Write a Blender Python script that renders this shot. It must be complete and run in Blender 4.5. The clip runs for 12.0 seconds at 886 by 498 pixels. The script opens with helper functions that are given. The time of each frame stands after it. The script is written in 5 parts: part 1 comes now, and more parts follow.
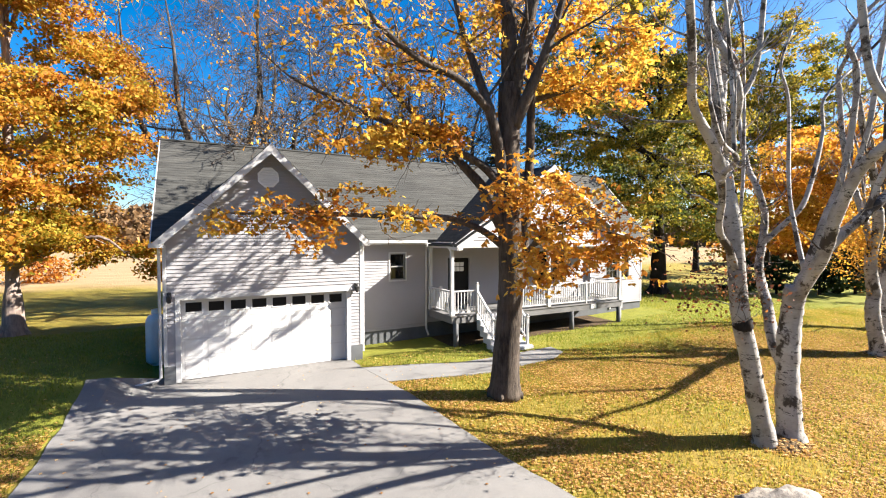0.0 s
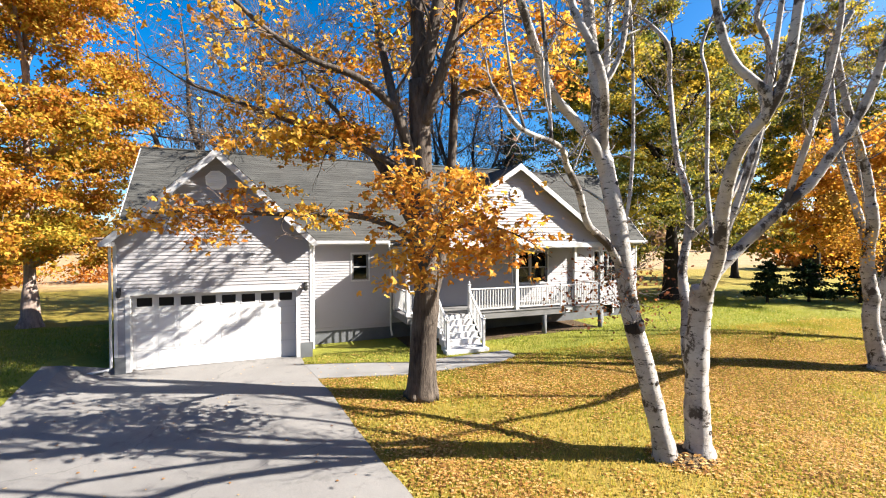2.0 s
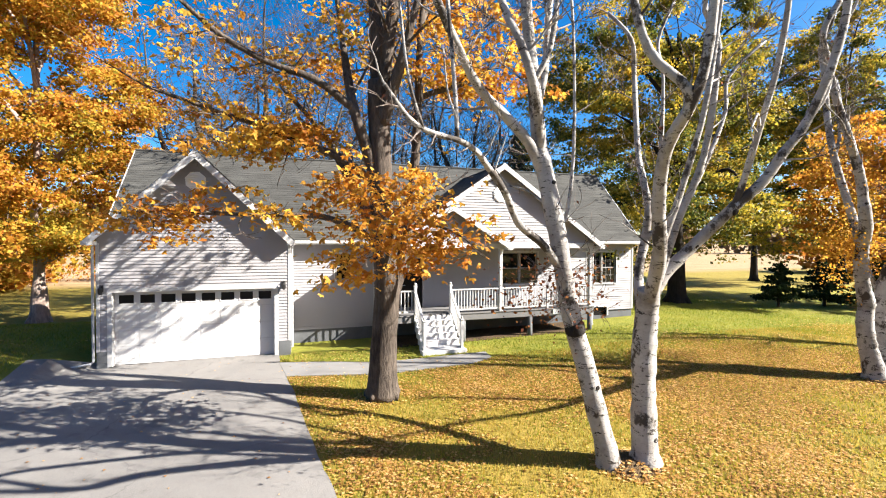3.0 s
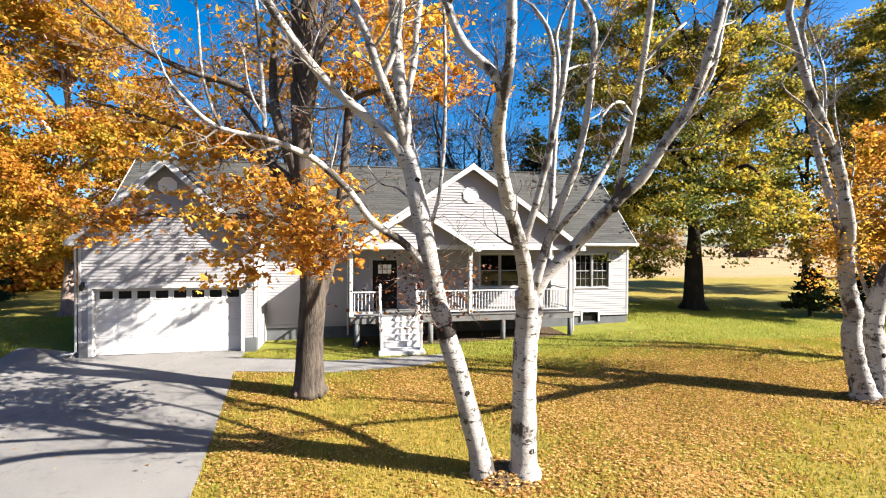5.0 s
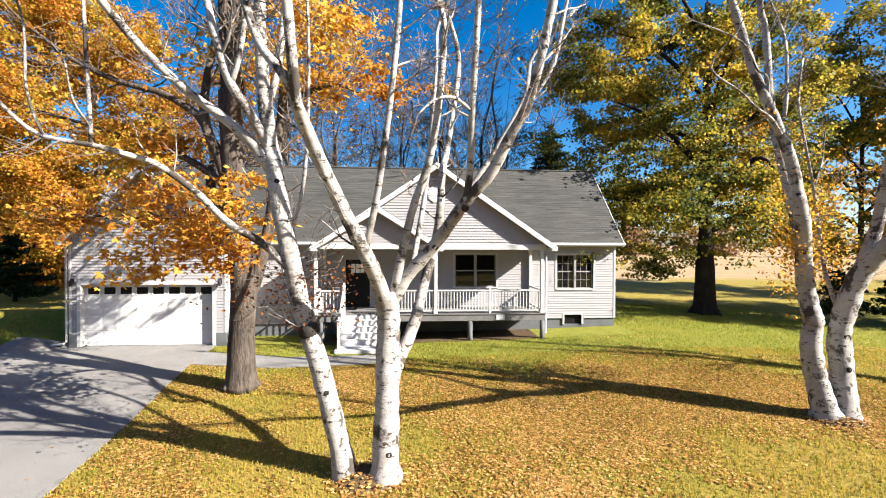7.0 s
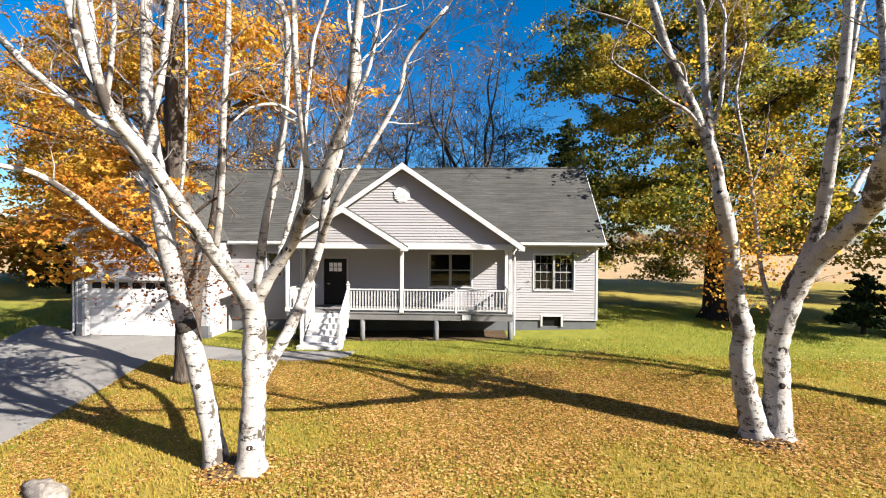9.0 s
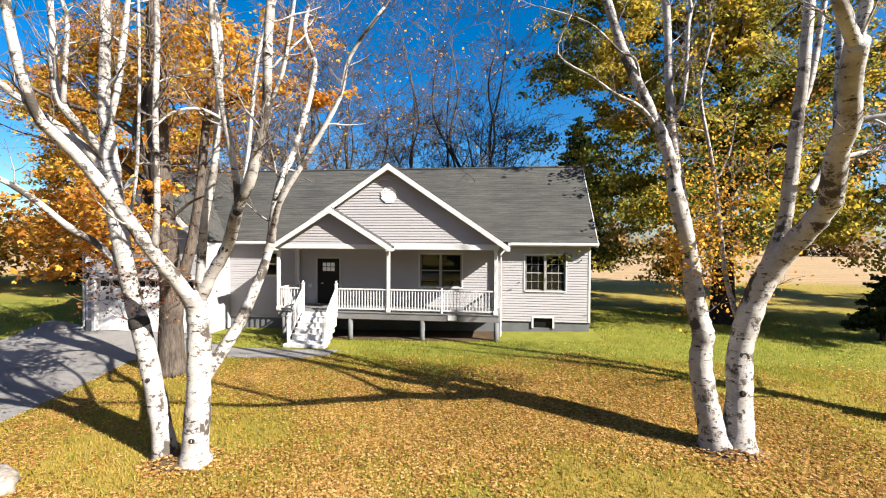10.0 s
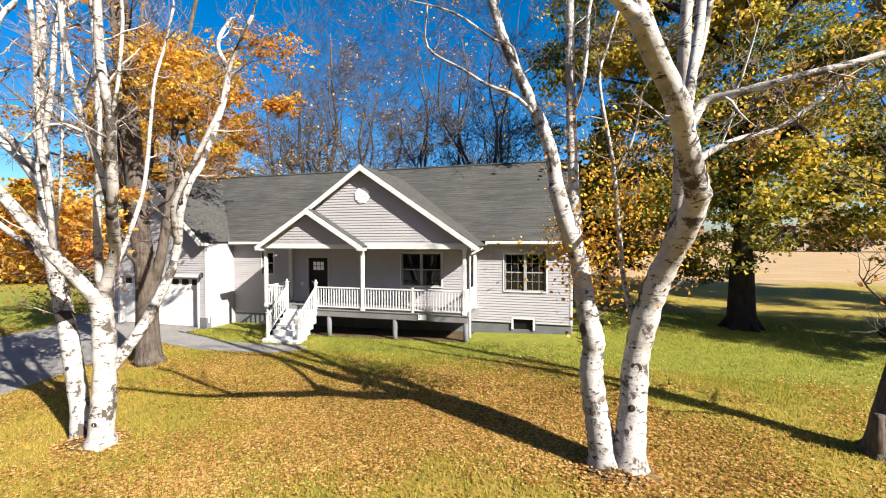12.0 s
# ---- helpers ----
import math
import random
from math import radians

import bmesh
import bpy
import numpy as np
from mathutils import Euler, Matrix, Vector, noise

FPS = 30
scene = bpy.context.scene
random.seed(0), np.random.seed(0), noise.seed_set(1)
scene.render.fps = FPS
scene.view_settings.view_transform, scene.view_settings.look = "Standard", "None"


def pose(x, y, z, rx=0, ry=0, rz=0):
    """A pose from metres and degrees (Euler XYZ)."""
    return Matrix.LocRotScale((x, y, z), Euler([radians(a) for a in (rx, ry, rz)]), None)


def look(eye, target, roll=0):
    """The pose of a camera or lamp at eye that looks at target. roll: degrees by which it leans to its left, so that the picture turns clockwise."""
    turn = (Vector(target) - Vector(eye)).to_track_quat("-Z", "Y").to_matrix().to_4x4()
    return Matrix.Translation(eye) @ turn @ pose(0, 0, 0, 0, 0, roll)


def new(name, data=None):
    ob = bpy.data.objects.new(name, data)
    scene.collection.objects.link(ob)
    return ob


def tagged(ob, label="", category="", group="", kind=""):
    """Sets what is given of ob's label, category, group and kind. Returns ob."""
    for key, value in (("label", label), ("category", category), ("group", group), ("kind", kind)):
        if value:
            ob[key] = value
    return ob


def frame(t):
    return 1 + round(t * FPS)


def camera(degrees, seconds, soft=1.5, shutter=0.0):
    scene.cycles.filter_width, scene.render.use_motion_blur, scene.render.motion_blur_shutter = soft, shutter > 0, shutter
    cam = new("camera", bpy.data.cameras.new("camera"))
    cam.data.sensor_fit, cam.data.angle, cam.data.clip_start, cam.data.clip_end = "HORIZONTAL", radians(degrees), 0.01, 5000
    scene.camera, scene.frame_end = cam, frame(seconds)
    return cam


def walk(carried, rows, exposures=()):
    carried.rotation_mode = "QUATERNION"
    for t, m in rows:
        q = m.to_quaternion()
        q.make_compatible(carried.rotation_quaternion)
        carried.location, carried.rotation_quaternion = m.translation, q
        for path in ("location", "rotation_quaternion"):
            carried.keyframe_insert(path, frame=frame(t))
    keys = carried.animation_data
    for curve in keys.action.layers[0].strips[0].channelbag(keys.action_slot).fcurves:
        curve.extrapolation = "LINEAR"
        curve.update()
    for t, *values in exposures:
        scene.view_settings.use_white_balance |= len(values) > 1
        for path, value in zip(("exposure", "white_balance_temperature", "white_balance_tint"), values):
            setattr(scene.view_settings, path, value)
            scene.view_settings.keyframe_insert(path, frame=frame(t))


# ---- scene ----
cam = camera(90.4, 12.0, 1.1)
PATH = [
    (0, (0.824, -14.752, 4.11), (1.755, -12.983, 4.051), 0.0),
    (0.5, (1.749, -15.174, 4.028), (2.614, -13.371, 3.979), -0.1),
    (1, (2.659, -15.586, 3.958), (3.468, -13.757, 3.92), 0.0),
    (1.5, (3.4, -15.916, 3.932), (4.167, -14.069, 3.896), 0.0),
    (2, (4.139, -16.178, 3.924), (4.86, -14.313, 3.888), -0.1),
    (2.5, (4.935, -16.452, 3.925), (5.608, -14.569, 3.889), -0.0),
    (4.5, (8.213, -17.279, 3.831), (8.654, -15.328, 3.811), 0.2),
    (5, (9.116, -17.468, 3.84), (9.498, -15.505, 3.821), 0.2),
    (5.5, (9.985, -17.618, 3.846), (10.311, -15.645, 3.827), 0.2),
    (6, (10.768, -17.702, 3.848), (11.043, -15.721, 3.828), 0.1),
    (6.5, (11.638, -17.779, 3.863), (11.854, -15.791, 3.842), 0.1),
    (7, (12.59, -17.842, 3.869), (12.739, -15.848, 3.846), 0.2),
    (9, (16.236, -17.92, 3.973), (16.13, -15.923, 3.938), 0.3),
    (9.5, (17.178, -17.847, 3.977), (17.001, -15.856, 3.942), 0.3),
    (10, (18.047, -17.746, 3.975), (17.801, -15.761, 3.941), 0.3),
    (10.5, (18.988, -17.595, 3.983), (18.668, -15.621, 3.947), 0.3),
    (11, (20.02, -17.369, 3.993), (19.617, -15.41, 3.956), 0.3),
    (11.5, (20.983, -17.126, 4.01), (20.505, -15.185, 3.969), 0.0),
    (12, (21.952, -16.821, 4.021), (21.394, -14.901, 3.978), -0.2),
]
LIGHT = 1.6
walk(cam, [(t, look(eye, target, roll)) for t, eye, target, roll in PATH], exposures=[(0, LIGHT + 0.18), (6, LIGHT + 0.05), (12, LIGHT - 0.23)])

# ---- sky and sun ----
SUN_EL, SUN_AZ = 32.5, 25.5  # elevation; degrees towards the viewer's side of the house's long axis
world = bpy.data.worlds.new("sky")
scene.world = world
world.use_nodes = True
wn = world.node_tree
sky = wn.nodes.new("ShaderNodeTexSky")
sky.sky_type, sky.sun_disc = "NISHITA", False
sky.sun_elevation, sky.sun_rotation = radians(SUN_EL), radians(90 + SUN_AZ)
sky.air_density, sky.dust_density, sky.ozone_density = 0.8, 1.2, 1.8
hsv = wn.nodes.new("ShaderNodeHueSaturation")
hsv.inputs["Saturation"].default_value = 1.52
wn.links.new(sky.outputs[0], hsv.inputs["Color"])
wn.links.new(hsv.outputs[0], wn.nodes["Background"].inputs[0])
wn.nodes["Background"].inputs[1].default_value = 0.073
sun = new("sun", bpy.data.lights.new("sun", "SUN"))
sun.data.energy, sun.data.angle, sun.data.color = 7.4, radians(0.5), (1.0, 0.93, 0.82)
sun_from = Vector((math.cos(radians(SUN_AZ)) * math.cos(radians(SUN_EL)), -math.sin(radians(SUN_AZ)) * math.cos(radians(SUN_EL)), math.sin(radians(SUN_EL))))
sun.rotation_mode = "QUATERNION"
sun.rotation_quaternion = (-sun_from).to_track_quat("-Z", "Y")
sun.location = (30, -30, 40)


# ---- materials ----
class Mat:
    """A node material built up step by step."""

    def __init__(self, name, rough=0.7, spec=0.3):
        self.m = bpy.data.materials.new(name)
        self.m.use_nodes = True
        self.t = self.m.node_tree
        self.b = self.t.nodes["Principled BSDF"]
        self.b.inputs["Roughness"].default_value = rough
        self.b.inputs["Specular IOR Level"].default_value = spec

    def node(self, kind, **sets):
        n = self.t.nodes.new(kind)
        for k, v in sets.items():
            n.inputs[k.replace("_", " ")].default_value = v
        return n

    def link(self, a, b):
        self.t.links.new(a, b)

    def coords(self, stretch=(1, 1, 1)):
        c = self.node("ShaderNodeTexCoord")
        mp = self.node("ShaderNodeMapping")
        mp.inputs["Scale"].default_value = stretch
        self.link(c.outputs["Object"], mp.inputs[0])
        return mp.outputs[0]

    def noise(self, scale, detail=4, rough=0.55, stretch=(1, 1, 1)):
        n = self.node("ShaderNodeTexNoise", Scale=scale, Detail=detail, Roughness=rough)
        self.link(self.coords(stretch), n.inputs["Vector"])
        return n.outputs["Fac"]

    def ramp(self, fac, *stops):
        r = self.node("ShaderNodeValToRGB")
        e = r.color_ramp.elements
        while len(e) < len(stops):
            e.new(0.5)
        for el, (p, c) in zip(e, stops):
            el.position, el.color = p, (*c, 1)
        self.link(fac, r.inputs[0])
        return r.outputs[0]

    def mix(self, fac, a, b, mode="MIX"):
        n = self.t.nodes.new("ShaderNodeMix")
        n.data_type, n.blend_type = "RGBA", mode
        for sock, v in ((n.inputs[0], fac), (n.inputs[6], a), (n.inputs[7], b)):
            if isinstance(v, bpy.types.NodeSocket):
                self.link(v, sock)
            elif isinstance(v, tuple):
                sock.default_value = (*v, 1)
            else:
                sock.default_value = v
        return n.outputs[2]

    def color(self, c):
        if isinstance(c, tuple):
            self.b.inputs["Base Color"].default_value = (*c, 1)
        else:
            self.link(c, self.b.inputs["Base Color"])
        return self

    def bump(self, fac, strength=0.3, dist=0.02):
        n = self.node("ShaderNodeBump", Strength=strength, Distance=dist)
        self.link(fac, n.inputs["Height"])
        self.link(n.outputs[0], self.b.inputs["Normal"])
        return self


def plain(name, base, rough=0.6, dirt=0.15, scale=1.3, grain=40, bump=0.08, spec=0.3):
    """A painted or cast surface with soft stains and a fine grain."""
    k = Mat(name, rough, spec)
    dark = tuple(c * (1 - dirt) for c in base)
    lite = tuple(min(1, c * (1 + dirt * 0.4)) for c in base)
    c = k.ramp(k.noise(scale, 6), (0.3, dark), (0.65, lite))
    g = k.noise(grain, 3)
    k.color(k.mix(0.25, c, k.ramp(g, (0.3, dark), (0.7, lite))))
    return k.bump(g, bump, 0.01).m


SIDING = plain("siding_vinyl", (0.285, 0.278, 0.292), 0.55, 0.08, 0.7, 60, 0.04)
TRIM = plain("white_paint", (0.44, 0.44, 0.445), 0.5, 0.06, 2, 50, 0.03)
DOORWHITE = plain("door_white", (0.50, 0.50, 0.51), 0.45, 0.04, 1.2, 70, 0.03)
CONCRETE = plain("foundation_concrete", (0.10, 0.106, 0.115), 0.85, 0.25, 1.6, 30, 0.25)
WALKSTONE = plain("walk_concrete", (0.17, 0.167, 0.165), 0.9, 0.22, 1.0, 45, 0.25)
DECK = plain("deck_grey", (0.13, 0.128, 0.13), 0.75, 0.2, 3, 40, 0.12)
PIER = plain("pier_grey", (0.11, 0.114, 0.12), 0.85, 0.2, 4, 40, 0.15)
BLACKDOOR = plain("dark_door_paint", (0.008, 0.0075, 0.008), 0.45, 0.2, 3, 60, 0.03, 0.15)
# near-black: the darkness of unlit rooms is put into this colour
INSIDE = plain("unlit_room_black", (0.02, 0.019, 0.018), 0.9, 0.2)
METAL = plain("tank_white", (0.55, 0.56, 0.58), 0.35, 0.1, 3, 50, 0.02)
LAMPBLACK = plain("lamp_black", (0.03, 0.03, 0.03), 0.4, 0.2)
SASHGREY = plain("sash_grey", (0.25, 0.243, 0.24), 0.5, 0.08, 3, 50, 0.03)
VENTWHITE = plain("vent_white", (0.74, 0.74, 0.74), 0.5, 0.05, 3, 50, 0.03)

k = Mat("window_glass", 0.03, 0.5)
# near-black tint: the unlit rooms' darkness is partly in the glass colour
k.b.inputs["Base Color"].default_value = (0.010, 0.011, 0.012, 1)
k.b.inputs["Transmission Weight"].default_value = 0.4
k.b.inputs["IOR"].default_value = 1.45
GLASS = k.m

k = Mat("roof_shingle", 0.9, 0.2)
c = k.node("ShaderNodeTexCoord")
br = k.node("ShaderNodeTexBrick", Scale=1.0, Mortar_Size=0.004, Brick_Width=0.32, Row_Height=0.14)
br.inputs["Color1"].default_value, br.inputs["Color2"].default_value, br.inputs["Mortar"].default_value = (0.046, 0.047, 0.049, 1), (0.073, 0.074, 0.075, 1), (0.022, 0.022, 0.022, 1)
k.link(c.outputs["UV"], br.inputs["Vector"])
big = k.noise(0.5, 5, 0.6, (1, 1, 0.6))
fine = k.noise(90, 2)
streak = k.ramp(k.noise(5.0, 5, 0.65, (0.16, 1.7, 1.7)), (0.3, (0.5, 0.49, 0.47)), (0.52, (0.8, 0.79, 0.77)), (0.72, (1.12, 1.1, 1.06)))
k.color(k.mix(1.0, streak, k.mix(0.55, k.mix(0.5, br.outputs["Color"], k.ramp(fine, (0.3, (0.033, 0.035, 0.036)), (0.75, (0.089, 0.089, 0.089)))), k.ramp(big, (0.3, (0.041, 0.043, 0.043)), (0.7, (0.078, 0.078, 0.074)))), "MULTIPLY"))
ROOF = k.bump(fine, 0.4, 0.01).m

k = Mat("driveway_asphalt", 0.92, 0.25)
big, fine = k.noise(0.22, 7, 0.6), k.noise(70, 3, 0.7)
c1 = k.ramp(big, (0.28, (0.087, 0.083, 0.083)), (0.5, (0.148, 0.141, 0.137)), (0.72, (0.208, 0.199, 0.19)))
c2 = k.ramp(fine, (0.3, (0.085, 0.085, 0.088)), (0.7, (0.272, 0.262, 0.248)))
st = k.ramp(k.noise(1.6, 8, 0.7), (0.56, (1, 1, 1)), (0.68, (0.72, 0.72, 0.72)))
vo = k.node("ShaderNodeTexVoronoi", Scale=0.23)
vo.feature = "DISTANCE_TO_EDGE"
wob = k.node("ShaderNodeTexNoise", Scale=1.4, Detail=5)
k.link(k.coords(), wob.inputs["Vector"])
va = k.node("ShaderNodeVectorMath")
va.operation = "MULTIPLY_ADD"
va.inputs[1].default_value = (0.9, 0.9, 0)
k.link(wob.outputs["Color"], va.inputs[0])
k.link(k.coords(), va.inputs[2])
k.link(va.outputs[0], vo.inputs["Vector"])
crack = k.ramp(vo.outputs["Distance"], (0.0, (0.7, 0.7, 0.7)), (0.003, (1, 1, 1)))
k.color(k.mix(1.0, k.mix(1.0, k.mix(0.35, c1, c2), st, "MULTIPLY"), crack, "MULTIPLY"))
ASPHALT = k.bump(fine, 0.5, 0.012).m

k = Mat("lawn_and_field", 0.95, 0.15)
pos = k.node("ShaderNodeNewGeometry")
sep = k.node("ShaderNodeSeparateXYZ")
k.link(pos.outputs["Position"], sep.inputs[0])
edge = k.noise(0.06, 4)


def mathn(k, op, a, b=None, c=None, clamp=False):
    n = k.t.nodes.new("ShaderNodeMath")
    n.operation, n.use_clamp = op, clamp
    for s, v in zip(n.inputs, (a, b, c)):
        if v is None:
            continue
        if isinstance(v, bpy.types.NodeSocket):
            k.link(v, s)
        else:
            s.default_value = v
    return n.outputs[0]


far = mathn(k, "MULTIPLY_ADD", edge, 16.0, sep.outputs[1])
far = mathn(k, "MULTIPLY_ADD", far, 0.16, -5.7, True)  # the mown lawn gives way to a stubble field
g_big, g_mid, g_fine = k.noise(0.25, 6, 0.6), k.noise(2.2, 6, 0.65), k.noise(38, 3, 0.7)
green = k.ramp(g_mid, (0.3, (0.088, 0.118, 0.010)), (0.55, (0.148, 0.173, 0.015)), (0.75, (0.214, 0.215, 0.029)))
dry = k.ramp(g_mid, (0.3, (0.175, 0.125, 0.018)), (0.55, (0.26, 0.175, 0.03)), (0.8, (0.34, 0.205, 0.055)))
near = mathn(k, "MULTIPLY_ADD", sep.outputs[1], -0.30, -0.75, True)
blend = mathn(k, "MULTIPLY_ADD", g_big, 2.0, mathn(k, "MULTIPLY_ADD", near, 0.85, -1.05), True)
back_dry = mathn(k, "MULTIPLY_ADD", sep.outputs[1], 0.12, -0.6, True)  # drier again behind the house line
blend = mathn(k, "MULTIPLY_ADD", back_dry, 0.7, blend, True)
lawn = k.mix(blend, green, dry)
lawn = k.mix(0.35, lawn, k.ramp(g_fine, (0.3, (0.041, 0.041, 0.008)), (0.7, (0.279, 0.221, 0.066))))
stub = k.ramp(k.noise(0.5, 7, 0.65, (0.2, 1.5, 1)), (0.3, (0.212, 0.141, 0.074)), (0.7, (0.324, 0.233, 0.133)))
k.color(k.mix(far, lawn, stub))
LAWN = k.bump(g_fine, 0.7, 0.04).m


def bark(name, a, b, scale=9.0, bump=0.7):
    k = Mat(name, 0.95, 0.15)
    f1, f2 = k.noise(scale, 6, 0.7, (1, 1, 0.22)), k.noise(1.2, 5)
    k.color(k.mix(0.4, k.ramp(f1, (0.32, a), (0.62, b)), k.ramp(f2, (0.35, a), (0.65, b))))
    return k.bump(f1, bump, 0.05).m


BARK = bark("maple_bark", (0.02, 0.016, 0.014), (0.12, 0.098, 0.082), 12.0, 1.0)
# darker than the bark itself: shade from the crown is put into the colour
OAKBARK = bark("shaded_oak_bark", (0.010, 0.008, 0.007), (0.036, 0.029, 0.025))
GREYBARK = bark("grey_bark", (0.035, 0.029, 0.026), (0.19, 0.165, 0.15))
PALEBARK = bark("pale_pinkish_bark", (0.12, 0.09, 0.078), (0.36, 0.28, 0.24))
PALETWIG = bark("pale_twig", (0.04, 0.034, 0.031), (0.18, 0.152, 0.136), 20)
BIRCHTWIG = bark("birch_twig", (0.05, 0.038, 0.034), (0.20, 0.17, 0.15), 20)
# brown earth, darkened so the shade under the porch is in its colour
SHADED_SOIL = bark("soil", (0.028, 0.019, 0.012), (0.098, 0.065, 0.037), 16)
ROOTS = bark("root_litter", (0.03, 0.022, 0.013), (0.14, 0.095, 0.05), 22)
TWIG = bark("twig_bark", (0.06, 0.045, 0.038), (0.16, 0.125, 0.105), 20)
k = Mat("birch_bark", 0.75, 0.2)
len_ = k.noise(4.4, 6, 0.75, (1, 1, 3.0))
fle = k.noise(2.1, 6, 0.72, (1, 1, 0.8))
fib = k.noise(30, 4, 0.6, (0.25, 0.25, 2.6))
white = k.ramp(k.noise(1.7, 6, 0.65), (0.32, (0.17, 0.152, 0.138)), (0.5, (0.32, 0.303, 0.29)), (0.68, (0.40, 0.388, 0.377)))
m1 = k.ramp(len_, (0.565, (0, 0, 0)), (0.61, (1, 1, 1)))
m2 = k.ramp(fle, (0.535, (0, 0, 0)), (0.59, (1, 1, 1)))
m3 = k.ramp(fib, (0.57, (0, 0, 0)), (0.70, (0.5, 0.5, 0.5)))
c = k.mix(m3, white, (0.22, 0.195, 0.18))
c = k.mix(m1, c, (0.04, 0.034, 0.03))
k.color(k.mix(m2, c, (0.055, 0.046, 0.04)))
BIRCH = k.bump(len_, 0.6, 0.04).m


def leaf(name, *cols, drift=1.5, through_=0.5):
    """Thin leaves, each with a tone of its own, lit through from behind."""
    k = Mat(name, 0.65, 0.25)
    geo = k.node("ShaderNodeNewGeometry")
    patch = k.noise(0.35, 3)
    f = mathn(k, "MULTIPLY_ADD", geo.outputs["Random Per Island"], 0.95 - 0.22 * drift, mathn(k, "MULTIPLY_ADD", patch, drift, 0.02 - 0.387 * drift), True)
    n = len(cols)
    c = k.ramp(f, *[((i + 0.5) / n, col) for i, col in enumerate(cols)])
    k.color(c)
    tr = k.node("ShaderNodeBsdfTranslucent")
    k.link(c, tr.inputs[0])
    mx = k.node("ShaderNodeMixShader", Fac=through_)
    out = k.t.nodes["Material Output"]
    k.link(k.b.outputs[0], mx.inputs[1])
    k.link(tr.outputs[0], mx.inputs[2])
    k.link(mx.outputs[0], out.inputs[0])
    return k.m


L_MAPLE = leaf("maple_leaf", (0.33, 0.115, 0.02), (0.49, 0.215, 0.028), (0.59, 0.33, 0.042), (0.65, 0.45, 0.075), through_=0.6)
L_AMBER = leaf("amber_leaf", (0.35, 0.125, 0.02), (0.49, 0.215, 0.028), (0.60, 0.33, 0.045), (0.66, 0.45, 0.085))
L_GOLD = leaf("golden_leaf", (0.31, 0.26, 0.03), (0.43, 0.26, 0.028), (0.43, 0.19, 0.022), (0.31, 0.10, 0.016))
L_OAK = leaf("olive_leaf", (0.05, 0.07, 0.014), (0.13, 0.13, 0.02), (0.30, 0.24, 0.028), (0.56, 0.37, 0.045), drift=2.0)
L_RUST = leaf("rust_leaf", (0.22, 0.07, 0.015), (0.42, 0.15, 0.018), (0.54, 0.26, 0.04))
L_FALLEN = leaf("fallen_leaf", (0.13, 0.055, 0.018), (0.36, 0.18, 0.05), (0.52, 0.30, 0.09), (0.68, 0.47, 0.21), drift=0.45)
L_BRONZE = leaf("bronze_leaf", (0.34, 0.13, 0.02), (0.54, 0.25, 0.03), (0.66, 0.36, 0.045), (0.68, 0.43, 0.065))
L_DULL = leaf("dull_leaf", (0.16, 0.10, 0.06), (0.26, 0.17, 0.09), (0.36, 0.22, 0.10))
L_PINE = leaf("needle", (0.012, 0.022, 0.010), (0.024, 0.042, 0.015), (0.04, 0.06, 0.022))
L_GRASS = leaf("grass_blade", (0.104, 0.139, 0.011), (0.170, 0.203, 0.016), (0.244, 0.245, 0.033), (0.310, 0.270, 0.057))
L_DRYGRASS = leaf("dry_grass_blade", (0.172, 0.164, 0.015), (0.271, 0.213, 0.025), (0.353, 0.246, 0.041), (0.410, 0.279, 0.066))
L_DRY = leaf("dry_leaf", (0.09, 0.035, 0.022), (0.17, 0.06, 0.03), (0.30, 0.13, 0.03))


